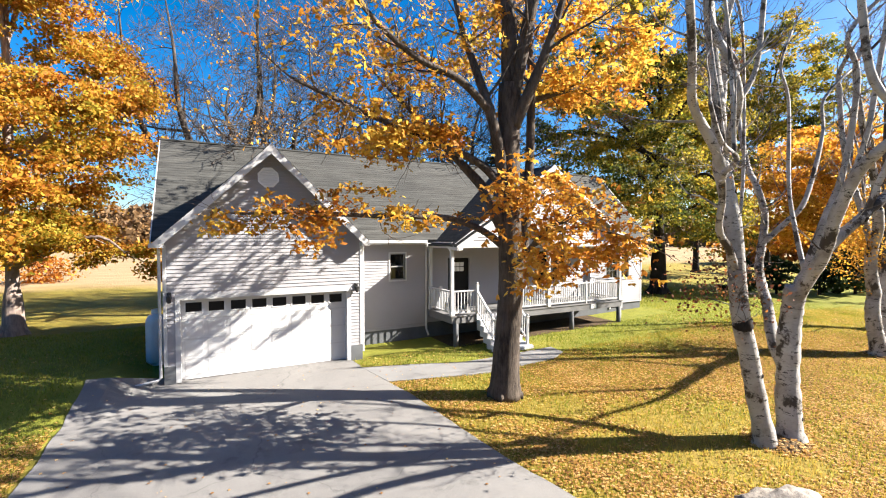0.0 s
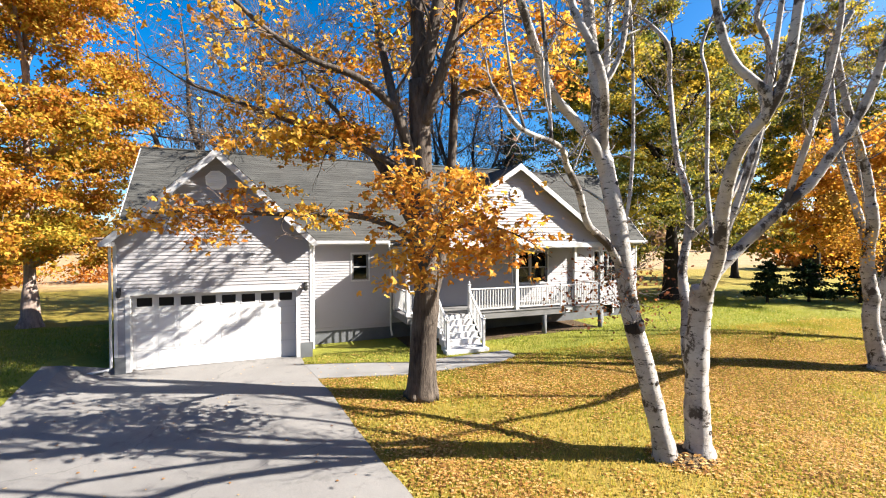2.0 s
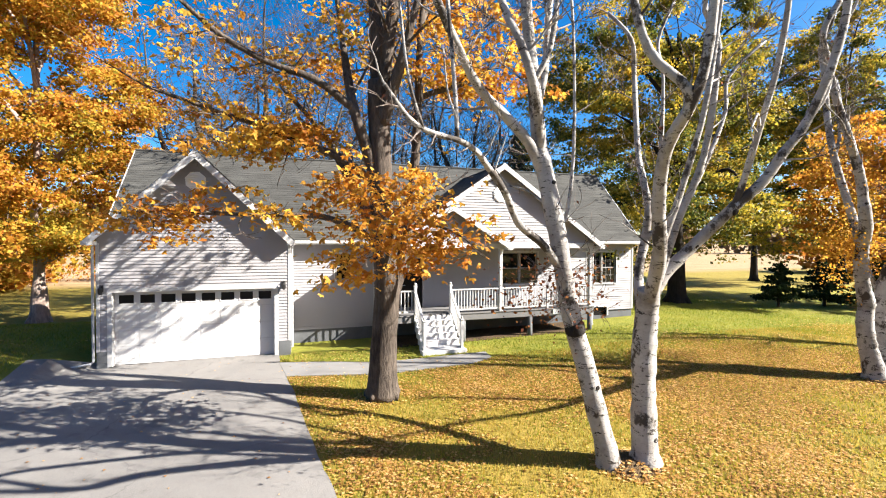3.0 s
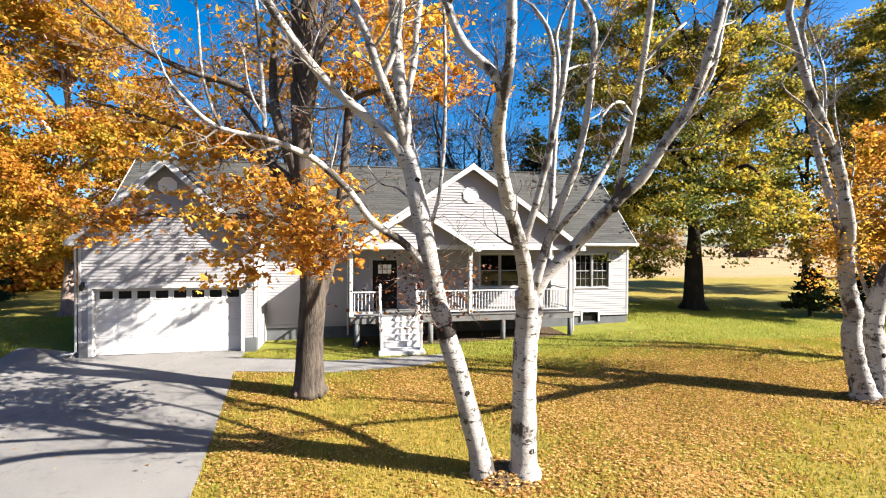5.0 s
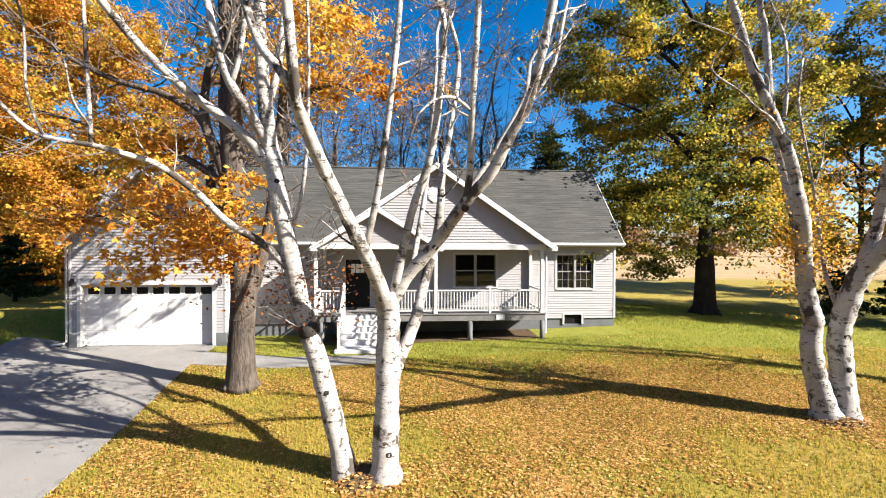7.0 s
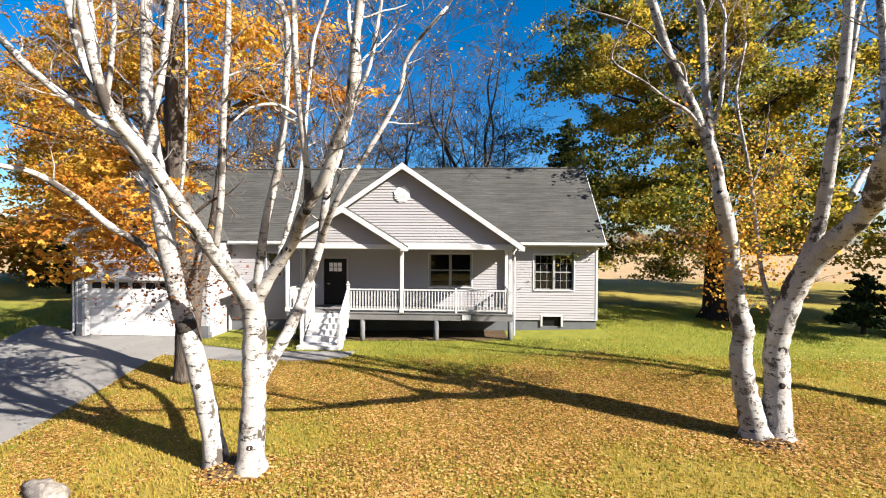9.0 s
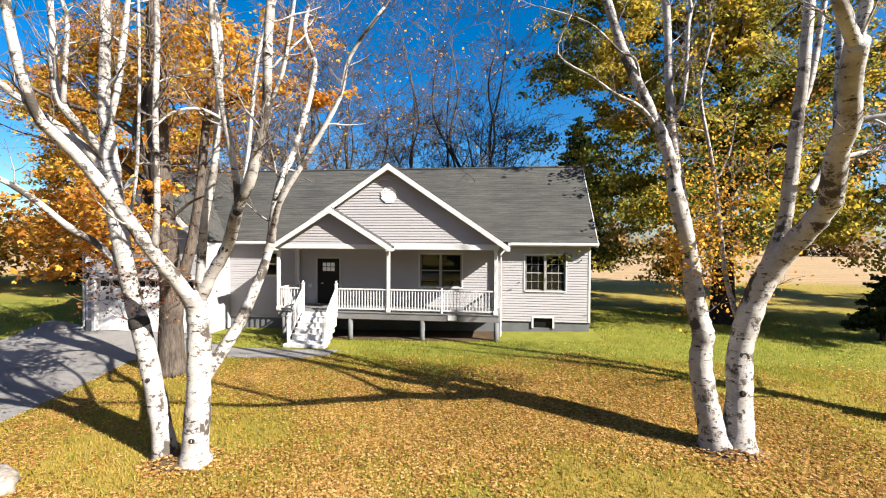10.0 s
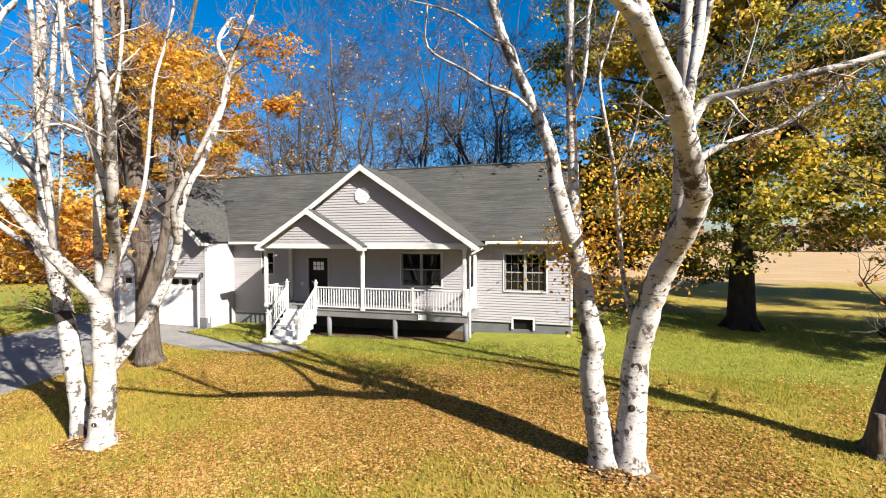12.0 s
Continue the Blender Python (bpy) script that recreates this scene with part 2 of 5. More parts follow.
# ---- building blocks ----
class Shape:
    """Vertices and faces of one mesh, in world places."""

    def __init__(self):
        self.v, self.f, self.uv = [], [], []

    def poly(self, pts, uv=None):
        n = len(self.v)
        self.v += [tuple(p) for p in pts]
        self.f.append(tuple(range(n, n + len(pts))))
        self.uv += uv or [(0, 0)] * len(pts)

    def hexa(self, c):
        """Eight corners: four below, anticlockwise from above, then the four above them."""
        for q in ((3, 2, 1, 0), (4, 5, 6, 7), (0, 1, 5, 4), (1, 2, 6, 5), (2, 3, 7, 6), (3, 0, 4, 7)):
            self.poly([c[i] for i in q])
        return self

    def box(self, x0, x1, y0, y1, z0, z1):
        return self.hexa([(x0, y0, z0), (x1, y0, z0), (x1, y1, z0), (x0, y1, z0), (x0, y0, z1), (x1, y0, z1), (x1, y1, z1), (x0, y1, z1)])

    def beam(self, a, b, w, h, up=(0, 0, 1)):
        """A bar from a to b, w wide and h high."""
        a, b = Vector(a), Vector(b)
        d = (b - a).normalized()
        s = d.cross(Vector(up)).normalized()
        u = s.cross(d)
        return self.hexa([p + s * i * w / 2 + u * j * h / 2 for j in (-1, 1) for p, i in ((a, 1), (b, 1), (b, -1), (a, -1))])

    def ring(self, pts, radii, sides=8, cap=True):
        """A tapering tube along a line of points."""
        pts = [Vector(p) for p in pts]
        n0 = len(self.v)
        ref = Vector((0.31, 0.17, 0.93))
        for i, p in enumerate(pts):
            d = (pts[min(i + 1, len(pts) - 1)] - pts[max(i - 1, 0)]).normalized()
            s = d.cross(ref)
            s = (s if s.length > 0.05 else d.cross(Vector((1, 0, 0)))).normalized()
            u = s.cross(d)
            for q in range(sides):
                a = q * 2 * math.pi / sides
                self.v.append(tuple(p + (s * math.cos(a) + u * math.sin(a)) * radii[i]))
        for i in range(len(pts) - 1):
            for q in range(sides):
                a, b = n0 + i * sides + q, n0 + i * sides + (q + 1) % sides
                self.f.append((a, b, b + sides, a + sides))
                self.uv += [(0, 0)] * 4
        if cap:
            self.f.append(tuple(range(n0 + (len(pts) - 1) * sides, n0 + len(pts) * sides)))
            self.f.append(tuple(range(n0 + sides - 1, n0 - 1, -1)))
            self.uv += [(0, 0)] * 2 * sides
        return self

    def mesh(self, name, material, smooth=False, uv=False):
        me = bpy.data.meshes.new(name)
        me.from_pydata(self.v, [], self.f)
        if uv:
            me.uv_layers.new().data.foreach_set("uv", [c for p in self.uv for c in p])
        me.materials.append(material)
        if smooth:
            me.polygons.foreach_set("use_smooth", [True] * len(me.polygons))
        me.update()
        return me


def thing(name, base, label, category, group="", kind=""):
    ob = new(name)
    ob.location = base
    ob.empty_display_size = 0.2
    return tagged(ob, label, category, group, kind)


def part(name, shape, material, parent=None, label="", smooth=False, uv=False):
    """Links a shape (or a ready mesh) as one mesh object under a thing or a part."""
    me = shape if isinstance(shape, bpy.types.Mesh) else shape.mesh(name, material, smooth, uv)
    ob = new(name, me)
    if parent:
        ob.parent = parent
        ob.matrix_parent_inverse = Matrix.Translation(-Vector(parent.location))
    return tagged(ob, label)


def bevelled(x0, x1, y0, y1, z0, z1, r=0.01):
    bm = bmesh.new()
    bmesh.ops.create_cube(bm, size=1)
    for v in bm.verts:
        v.co = ((x0 + x1) / 2 + v.co.x * (x1 - x0), (y0 + y1) / 2 + v.co.y * (y1 - y0), (z0 + z1) / 2 + v.co.z * (z1 - z0))
    bmesh.ops.bevel(bm, geom=bm.edges[:], offset=r, segments=1, affect="EDGES")
    s = Shape()
    bm.verts.index_update()
    for f in bm.faces:
        s.poly([v.co for v in f.verts])
    bm.free()
    return s


def cells(x0, x1, z0, z1, holes):
    """The rectangles that remain of a wall round its openings."""
    xs = sorted({x0, x1, *[h[i] for h in holes for i in (0, 1) if x0 < h[i] < x1]})
    zs = sorted({z0, z1, *[h[i] for h in holes for i in (2, 3) if z0 < h[i] < z1]})
    for a, b in zip(xs, xs[1:]):
        for c, d in zip(zs, zs[1:]):
            if not any(h[0] <= (a + b) / 2 <= h[1] and h[2] <= (c + d) / 2 <= h[3] for h in holes):
                yield a, b, c, d


def clapboard(y, z0, z1, span, holes=(), step=0.112):
    """Overlapping boards on a wall that faces the viewer; span(z) gives the wall's two ends at that height."""
    s = Shape()
    n = int(math.ceil((z1 - z0) / step))
    for i in range(n):
        a, b = z0 + i * step, min(z0 + (i + 1) * step, z1)
        (la, ra), (lb, rb) = span(a), span(b)
        cuts = [(la, lb)] + sorted(t for h in holes if h[2] < (a + b) / 2 < h[3] for t in ((h[0], h[0]), (h[1], h[1]))) + [(ra, rb)]
        for (p, q), (u, w) in zip(cuts[::2], cuts[1::2]):
            if u - p < 0.01:
                continue
            w, q = max(w, q + 0.002), q
            s.hexa([(p, y - 0.028, a), (u, y - 0.028, a), (u, y + 0.01, a), (p, y + 0.01, a), (q, y - 0.004, b), (w, y - 0.004, b), (w, y + 0.01, b), (q, y + 0.01, b)])
    return s


def shingles(eave0, eave1, ridge0, ridge1, courses, lift=0.009, thick=0.05):
    """A roof plane of overlapping courses, from its eave line to its ridge line."""
    e0, e1, r0, r1 = (Vector(p) for p in (eave0, eave1, ridge0, ridge1))
    nrm = (e1 - e0).cross(r0 - e0).normalized()
    if nrm.z < 0:
        nrm = -nrm
    s = Shape()
    slope = (r0 - e0).length
    for i in range(courses):
        a, b = i / courses, min((i + 1.0) / courses, 1)
        p0, p1, q0, q1 = e0.lerp(r0, a), e1.lerp(r1, a), e0.lerp(r0, b), e1.lerp(r1, b)
        w0, w1 = 0, (e1 - e0).length
        uv = [(0, a * slope), (w1, a * slope), (w1, b * slope), (0, b * slope)]
        t0, t1, u0, u1 = p0 + nrm * lift, p1 + nrm * lift, q0 + nrm * 0.004, q1 + nrm * 0.004
        s.poly([t0, t1, u1, u0], uv)
        s.poly([p0 - nrm * thick, p1 - nrm * thick, t1, t0])
        s.poly([p0 - nrm * thick, t0, u0, q0 - nrm * thick])
        s.poly([p1 - nrm * thick, q1 - nrm * thick, u1, t1])
        s.poly([p0 - nrm * thick, q0 - nrm * thick, q1 - nrm * thick, p1 - nrm * thick])
    return s


# ---- ground ----
def wave(x, y):
    return 0.05 * noise.noise(Vector((x * 0.13, y * 0.13, 3.1))) + 0.018 * noise.noise(Vector((x * 0.6, y * 0.6, 7.7)))


def smooth(t):
    t = min(1.0, max(0.0, t))
    return t * t * (3 - 2 * t)


def ground_z(x, y):
    """The lie of the land: banked up along the house, falling to a gentle trough in the lawn, faintly uneven beyond."""
    flat = min(1.0, max(0.0, (max(abs(x - 2) - 4.6, abs(y + 8) - 9.0)) / 2.0)) if y < 3 else 1.0
    house = min(1.0, max(0.0, (max(abs(x - 11) - 12.5, abs(y - 3.5) - 5.5)) / 3.0))
    bank = float(np.interp(x, (-3, 5, 12, 18, 22, 26, 32), (-0.21, -0.17, -0.12, 0.0, 0.12, 0.04, -0.14)))
    low = float(np.interp(x, (-5, 15, 19, 23, 30), (-0.43, -0.42, -0.42, -0.30, -0.18)))
    s = smooth((-3.0 - y) / 5.2)
    rise = 0.45 * smooth((-0.75 - x) / 1.1) * smooth((y + 2.2) / 2.2) * smooth((11 - y) / 5)  # the lawn swells beside the garage
    return bank * (1 - s) + low * s + rise + wave(x, y) * min(flat, house)


def axis(lo, hi, a, b, step):
    mid = list(np.arange(a, b, step))
    out, d = [], step
    x = b
    while x < hi:
        out.append(x)
        d *= 1.22
        x += d
    left, d, x = [], step, a - step
    while x > lo:
        left.append(x)
        d *= 1.22
        x -= d
    return [lo] + left[::-1] + mid + out + [hi]


gx, gy = axis(-900, 900, -14, 36, 0.5), axis(-300, 1500, -20, 22, 0.5)
s = Shape()
s.v = [(x, y, ground_z(x, y)) for y in gy for x in gx]
nx = len(gx)
s.f = [(j * nx + i, j * nx + i + 1, (j + 1) * nx + i + 1, (j + 1) * nx + i) for j in range(len(gy) - 1) for i in range(nx - 1)]
tagged(part("ground", s, LAWN, smooth=True), "autumn lawn with dry patches running into a stubble field", "lawn", kind="structure")


def draped(rows, lift, depth=0.2):
    """A slab that follows the ground: rows of points across it, all of one length, from end to end."""
    s = Shape()
    n = len(rows[0])
    s.v = [(x, y, ground_z(x, y) + lift) for row in rows for x, y in row]
    s.f = [(j * n + i, j * n + i + 1, (j + 1) * n + i + 1, (j + 1) * n + i) for j in range(len(rows) - 1) for i in range(n - 1)]
    rim = [j * n + n - 1 for j in range(len(rows))] + [(len(rows) - 1) * n + i for i in range(n - 2, -1, -1)] + [j * n for j in range(len(rows) - 2, -1, -1)] + list(range(1, n - 1))
    base = len(s.v)
    s.v += [(s.v[i][0], s.v[i][1], s.v[i][2] - depth) for i in rim]
    m = len(rim)
    s.f += [(rim[i], rim[(i + 1) % m], base + (i + 1) % m, base + i) for i in range(m)]
    s.uv = [(0, 0)] * sum(len(f) for f in s.f)
    return s


def across(a, b, n):
    return [(a[0] + (b[0] - a[0]) * i / n, a[1] + (b[1] - a[1]) * i / n) for i in range(n + 1)]


def drive_right(y):
    for (y0, x0), (y1, x1) in zip(((0.0, 5.02), (-1.2, 5.1), (-4, 5.55), (-7, 5.98), (-10, 6.45), (-16, 7.6)), ((-1.2, 5.1), (-4, 5.55), (-7, 5.98), (-10, 6.45), (-16, 7.6), (-40, 12.0))):
        if y1 <= y <= y0:
            return x0 + (x1 - x0) * (y - y0) / (y1 - y0)
    return 5.05


ys = [0.24, 0.0] + [-0.2 - 0.25 * i for i in range(152)]
rows = []
for y in ys:
    edge = 0.07 * noise.noise(Vector((y * 1.1, 2, 5))) + 0.03 * noise.noise(Vector((y * 4.0, 2, 5)))
    rim = 0.10 * noise.noise(Vector((y * 0.9, 9, 1))) + 0.03 * noise.noise(Vector((y * 4.0, 9, 1)))
    a = -0.5 if y > 0.1 else -2.2 + rim - max(0, -y - 9) * 0.04
    rows.append(across((a, y), (drive_right(y) + edge, y), 14))
tagged(part("driveway", draped(rows, 0.03), ASPHALT), "worn light grey asphalt driveway before the garage", "driveway", kind="structure")
walk_far, walk_near = [(5.06, -1.05), (6.6, -1.5), (8.2, -2.1), (9.7, -2.12), (12.15, -2.0)], [(5.35, -2.75), (6.7, -3.1), (8.2, -3.4), (11.2, -3.25), (12.05, -2.75)]


def along(line, t):
    x = line[0][0] + (line[-1][0] - line[0][0]) * t
    return x, float(np.interp(x, [p[0] for p in line], [p[1] for p in line]))


tagged(part("walkway", draped([across(along(walk_near, i / 28), along(walk_far, i / 28), 5) for i in range(29)], 0.036), WALKSTONE), "pale concrete path curving from driveway to porch steps", "path", kind="structure")

# ---- the house ----
house = thing("house", (11, 3.5, 0), "grey clapboard ranch house with garage, porch and dark shingle roof", "house")
GX0, GX1, WALL, RIGHT = -0.42, 5.42, 1.79, 22.02
EAVE_Y, EAVE_Z, RIDGE_Y, RIDGE_Z = 1.42, 3.96, 5.08, 7.76
BACK = 2 * RIDGE_Y - WALL
SW, PW, RW, BV, DOOR = (7.12, 7.79, 2.34, 3.41), (14.58, 16.47, 1.94, 3.41), (19.25, 20.98, 1.85, 3.40), (19.63, 20.44, 0.22, 0.66), (9.74, 10.84, 1.06, 3.18)


def wall_shell(name, x0, x1, y0, y1, z0, z1, holes=(), mat=SIDING):
    s = Shape()
    for a, b, c, d in cells(x0, x1, z0, z1, holes):
        s.box(a, b, y0, y1, c, d)
    return part(name, s, mat, house)


front_holes = [SW, PW, RW, DOOR]
wall_shell("front_wall", GX1 - 0.1, RIGHT, WALL, WALL + 0.15, 0.5, 3.86, front_holes + [BV])
foundation = Shape()
for a, b, c, d in cells(GX1 - 0.1, RIGHT - 0.03, -0.5, 0.5, [BV]):
    foundation.box(a, b, WALL + 0.03, WALL + 0.2, c, d)
part("foundation", foundation, CONCRETE, house, "grey poured concrete foundation")
wall_shell("end_wall", RIGHT - 0.15, RIGHT, WALL + 0.15, BACK, -0.3, 3.9)
wall_shell("end_wall", GX0, GX0 + 0.15, 0.15, BACK, -0.4, 3.9)
wall_shell("back_wall", GX0 + 0.15, RIGHT - 0.15, BACK - 0.15, BACK, -0.3, 3.9)
for x in (GX0, RIGHT - 0.15):
    s = Shape()
    s.poly([(x, WALL, 3.9), (x, BACK, 3.9), (x, RIDGE_Y, 7.55)])
    s.poly([(x + 0.15, WALL, 3.9), (x + 0.15, RIDGE_Y, 7.55), (x + 0.15, BACK, 3.9)])
    part("gable_end", s, SIDING, house)
# unseen room surfaces, added and coloured near-black so the windows look unlit
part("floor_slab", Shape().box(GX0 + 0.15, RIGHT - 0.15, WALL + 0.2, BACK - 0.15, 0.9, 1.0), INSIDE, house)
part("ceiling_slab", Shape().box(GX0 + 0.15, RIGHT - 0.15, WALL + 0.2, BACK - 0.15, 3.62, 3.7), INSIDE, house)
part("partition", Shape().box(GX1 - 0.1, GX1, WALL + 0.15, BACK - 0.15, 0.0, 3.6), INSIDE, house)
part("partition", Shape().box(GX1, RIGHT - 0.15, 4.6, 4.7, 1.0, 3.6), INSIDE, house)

siding_low = clapboard(WALL, 0.36, 0.5, lambda z: (GX1, 8.7))
part("siding", siding_low, SIDING, house)
part("siding", clapboard(WALL, 0.5, 3.86, lambda z: (GX1, RIGHT), [(h[0] - 0.05, h[1] + 0.05, h[2] - 0.05, h[3] + 0.05) for h in front_holes] + [(19.53, 20.54, 0, 0.75)]), SIDING, house, "pale grey vinyl clapboards")

# garage front
GAPEX, GSLOPE = (2.47, 6.92), 0.965


def garage_span(z):
    if z <= 3.86:
        return GX0, GX1
    w = max(0.0, (GAPEX[1] - 0.16 - z) / GSLOPE)
    return max(GX0, GAPEX[0] - w), min(GX1, GAPEX[0] + w)


wall_shell("garage_front_wall", GX0, GX1, 0.0, 0.25, 0.34, 3.86, [(-0.09, 4.97, -0.4, 2.34)])
s = Shape()
g0, g1 = garage_span(3.87)
s.poly([(g0, 0.02, 3.86), (g1, 0.02, 3.86), (GAPEX[0], 0.02, GAPEX[1] - 0.16)])
s.poly([(g1, 0.2, 3.86), (g0, 0.2, 3.86), (GAPEX[0], 0.2, GAPEX[1] - 0.16)])
part("garage_gable", s, SIDING, house)
part("siding", clapboard(0.0, 0.36, GAPEX[1] - 0.2, garage_span, [(-0.13, 5.01, -0.4, 2.38)]), SIDING, house, "pale grey vinyl clapboards on the garage gable")
for a, b in ((GX0, -0.13), (5.01, GX1)):
    part("foundation", Shape().box(a, b, -0.03, 0.25, -0.5, 0.35), CONCRETE, house)
wall_shell("garage_side_wall", GX1 - 0.15, GX1, 0.25, WALL + 0.15, -0.4, 3.9)
wall_shell("garage_side_wall", GX0, GX0 + 0.15, 0.25, 0.4, -0.4, 3.9)
part("garage_floor", Shape().box(GX0 + 0.15, GX1 - 0.15, 0.25, BACK - 0.2, -0.3, -0.16), CONCRETE, house)
part("garage_ceiling", Shape().box(GX0 + 0.15, GX1 - 0.15, 0.25, WALL + 0.2, 3.4, 3.46), INSIDE, house)
s = Shape().box(-0.13, 0.0, -0.035, 0.25, -0.14, 2.38).box(4.88, 5.01, -0.035, 0.25, -0.14, 2.38).box(0.0, 4.88, -0.035, 0.25, 2.25, 2.38)
part("garage_door_frame", s, TRIM, house, "white door surround")
gdoor = part("garage_door", Shape().box(0.0, 4.88, 0.21, 0.25, -0.14, 2.25), DOORWHITE, house, "closed white panelled double garage door")
for r in range(4):
    z0 = -0.13 + r * 0.595
    for cidx in range(8):
        x0 = 0.03 + cidx * 0.6025
        if r < 3:
            s = Shape()
            a, b, c, d, t = x0 + 0.045, x0 + 0.56, z0 + 0.06, z0 + 0.54, 0.035
            s.hexa([(a, 0.208, c), (b, 0.208, c), (b, 0.211, c), (a, 0.211, c), (a, 0.208, d), (b, 0.208, d), (b, 0.211, d), (a, 0.211, d)])
            s.poly([(a + t, 0.203, c + t), (b - t, 0.203, c + t), (b - t, 0.203, d - t), (a + t, 0.203, d - t)])
            for p, q, u, w in (((a, c), (b, c), (b - t, c + t), (a + t, c + t)), ((b, c), (b, d), (b - t, d - t), (b - t, c + t)), ((b, d), (a, d), (a + t, d - t), (b - t, d - t)), ((a, d), (a, c), (a + t, c + t), (a + t, d - t))):
                s.poly([(p[0], 0.208, p[1]), (q[0], 0.208, q[1]), (u[0], 0.203, u[1]), (w[0], 0.203, w[1])])
            part("panel", s, DOORWHITE, gdoor)
        else:
            a, b, c, d = x0 + 0.09, x0 + 0.51, z0 + 0.205, z0 + 0.485
            part("door_pane", Shape().box(a, b, 0.203, 0.207, c, d), BLACKDOOR, gdoor, "dark glass pane")
            part("pane_frame", Shape().box(a - 0.03, a, 0.195, 0.21, c - 0.03, d + 0.03).box(b, b + 0.03, 0.195, 0.21, c - 0.03, d + 0.03).box(a, b, 0.195, 0.21, d, d + 0.03).box(a, b, 0.195, 0.21, c - 0.03, c), DOORWHITE, gdoor)
    part("section_joint", Shape().box(0.0, 4.88, 0.2055, 0.209, z0 - 0.010, z0 - 0.005), SASHGREY, gdoor)


def corner_board(x, y, z0, z1, w=0.09):
    part("corner_board", bevelled(x - w / 2, x + w / 2, y - 0.035, y + 0.05, z0, z1, 0.006), TRIM, house)


for x, y, z0 in ((GX0 + 0.04, 0, 0.36), (GX1 - 0.04, 0, 0.36), (RIGHT - 0.04, WALL, 0.5)):
    corner_board(x, y, z0, 3.84)


# roofs
def rake(x0, z0, x1, z1, y, w=0.18, t=0.04, name="rake_board"):
    """A white board along a gable's sloping edge."""
    d = Vector((x1 - x0, 0, z1 - z0)).normalized()
    n = Vector((-d.z, 0, d.x))
    if n.z < 0:
        n = -n
    a, b = Vector((x0, y, z0)), Vector((x1, y, z1))
    s = Shape()
    lo = [a - n * w, b - n * w, b, a]
    s.hexa([lo[0], lo[1], lo[1] + Vector((0, t, 0)), lo[0] + Vector((0, t, 0)), lo[3], lo[2], lo[2] + Vector((0, t, 0)), lo[3] + Vector((0, t, 0))])
    part(name, s, TRIM, house, "white rake board")


part("roof", shingles((-0.85, EAVE_Y, EAVE_Z), (22.25, EAVE_Y, EAVE_Z), (-0.85, RIDGE_Y, RIDGE_Z), (22.25, RIDGE_Y, RIDGE_Z), 38), ROOF, house, "dark grey asphalt shingle roof", uv=True)
part("roof", shingles((22.25, 2 * RIDGE_Y - EAVE_Y, EAVE_Z), (-0.85, 2 * RIDGE_Y - EAVE_Y, EAVE_Z), (22.25, RIDGE_Y, RIDGE_Z), (-0.85, RIDGE_Y, RIDGE_Z), 30), ROOF, house, uv=True)
part("ridge_cap", Shape().ring([(-0.86, RIDGE_Y, RIDGE_Z - 0.01), (22.26, RIDGE_Y, RIDGE_Z - 0.01)], [0.07, 0.07], 6), ROOF, house)
for a, b in ((GX1 + 0.05, 8.62), (18.5, 22.25)):
    part("fascia", Shape().box(a, b, EAVE_Y - 0.02, EAVE_Y + 0.02, EAVE_Z - 0.19, EAVE_Z - 0.02), TRIM, house, "white eave board")
part("soffit", Shape().box(GX1, 22.25, EAVE_Y + 0.02, WALL, EAVE_Z - 0.17, EAVE_Z - 0.14), TRIM, house)
for x0, x1 in ((GX1 + 0.1, 8.55), (18.62, 22.27)):
    g = Shape()
    for a, b, c, d in ((-0.13, -0.125, -0.13, -0.01), (-0.13, -0.02, -0.13, -0.125), (-0.026, -0.021, -0.13, -0.01)):
        g.box(x0, x1, EAVE_Y + a, EAVE_Y + b, EAVE_Z + c, EAVE_Z + d)
    part("gutter", g, TRIM, house, "white rain gutter")
# the main roof's right-hand end
for y0, y1 in ((EAVE_Y, RIDGE_Y), (2 * RIDGE_Y - EAVE_Y, RIDGE_Y)):
    s = Shape().beam((22.25, y0, EAVE_Z - 0.09), (22.25, y1, RIDGE_Z - 0.09), 0.03, 0.16)
    part("rake_board", s, TRIM, house)
    part("rake_board", Shape().beam((-0.85, y0, EAVE_Z - 0.09), (-0.85, y1, RIDGE_Z - 0.09), 0.03, 0.16), TRIM, house)


def gable_roof(ax, az, half, slope, y0, courses, back=None):
    """Both planes of a roof whose ridge runs away from the viewer, ending on the main roof."""
    def meet(z):
        return back if back else EAVE_Y + (z - EAVE_Z) / ((RIDGE_Z - EAVE_Z) / (RIDGE_Y - EAVE_Y)) + 0.25
    ez = az - half * slope
    for side in (-1, 1):
        e = ax + side * half
        pts = [(e, y0, ez), (e, meet(ez), ez), (ax, y0, az), (ax, meet(az), az)]
        part("roof", shingles(*pts, courses), ROOF, house, uv=True)
    part("ridge_cap", Shape().ring([(ax, y0 + 0.5, az - 0.03), (ax, meet(az), az - 0.03)], [0.06, 0.06], 6), ROOF, house)


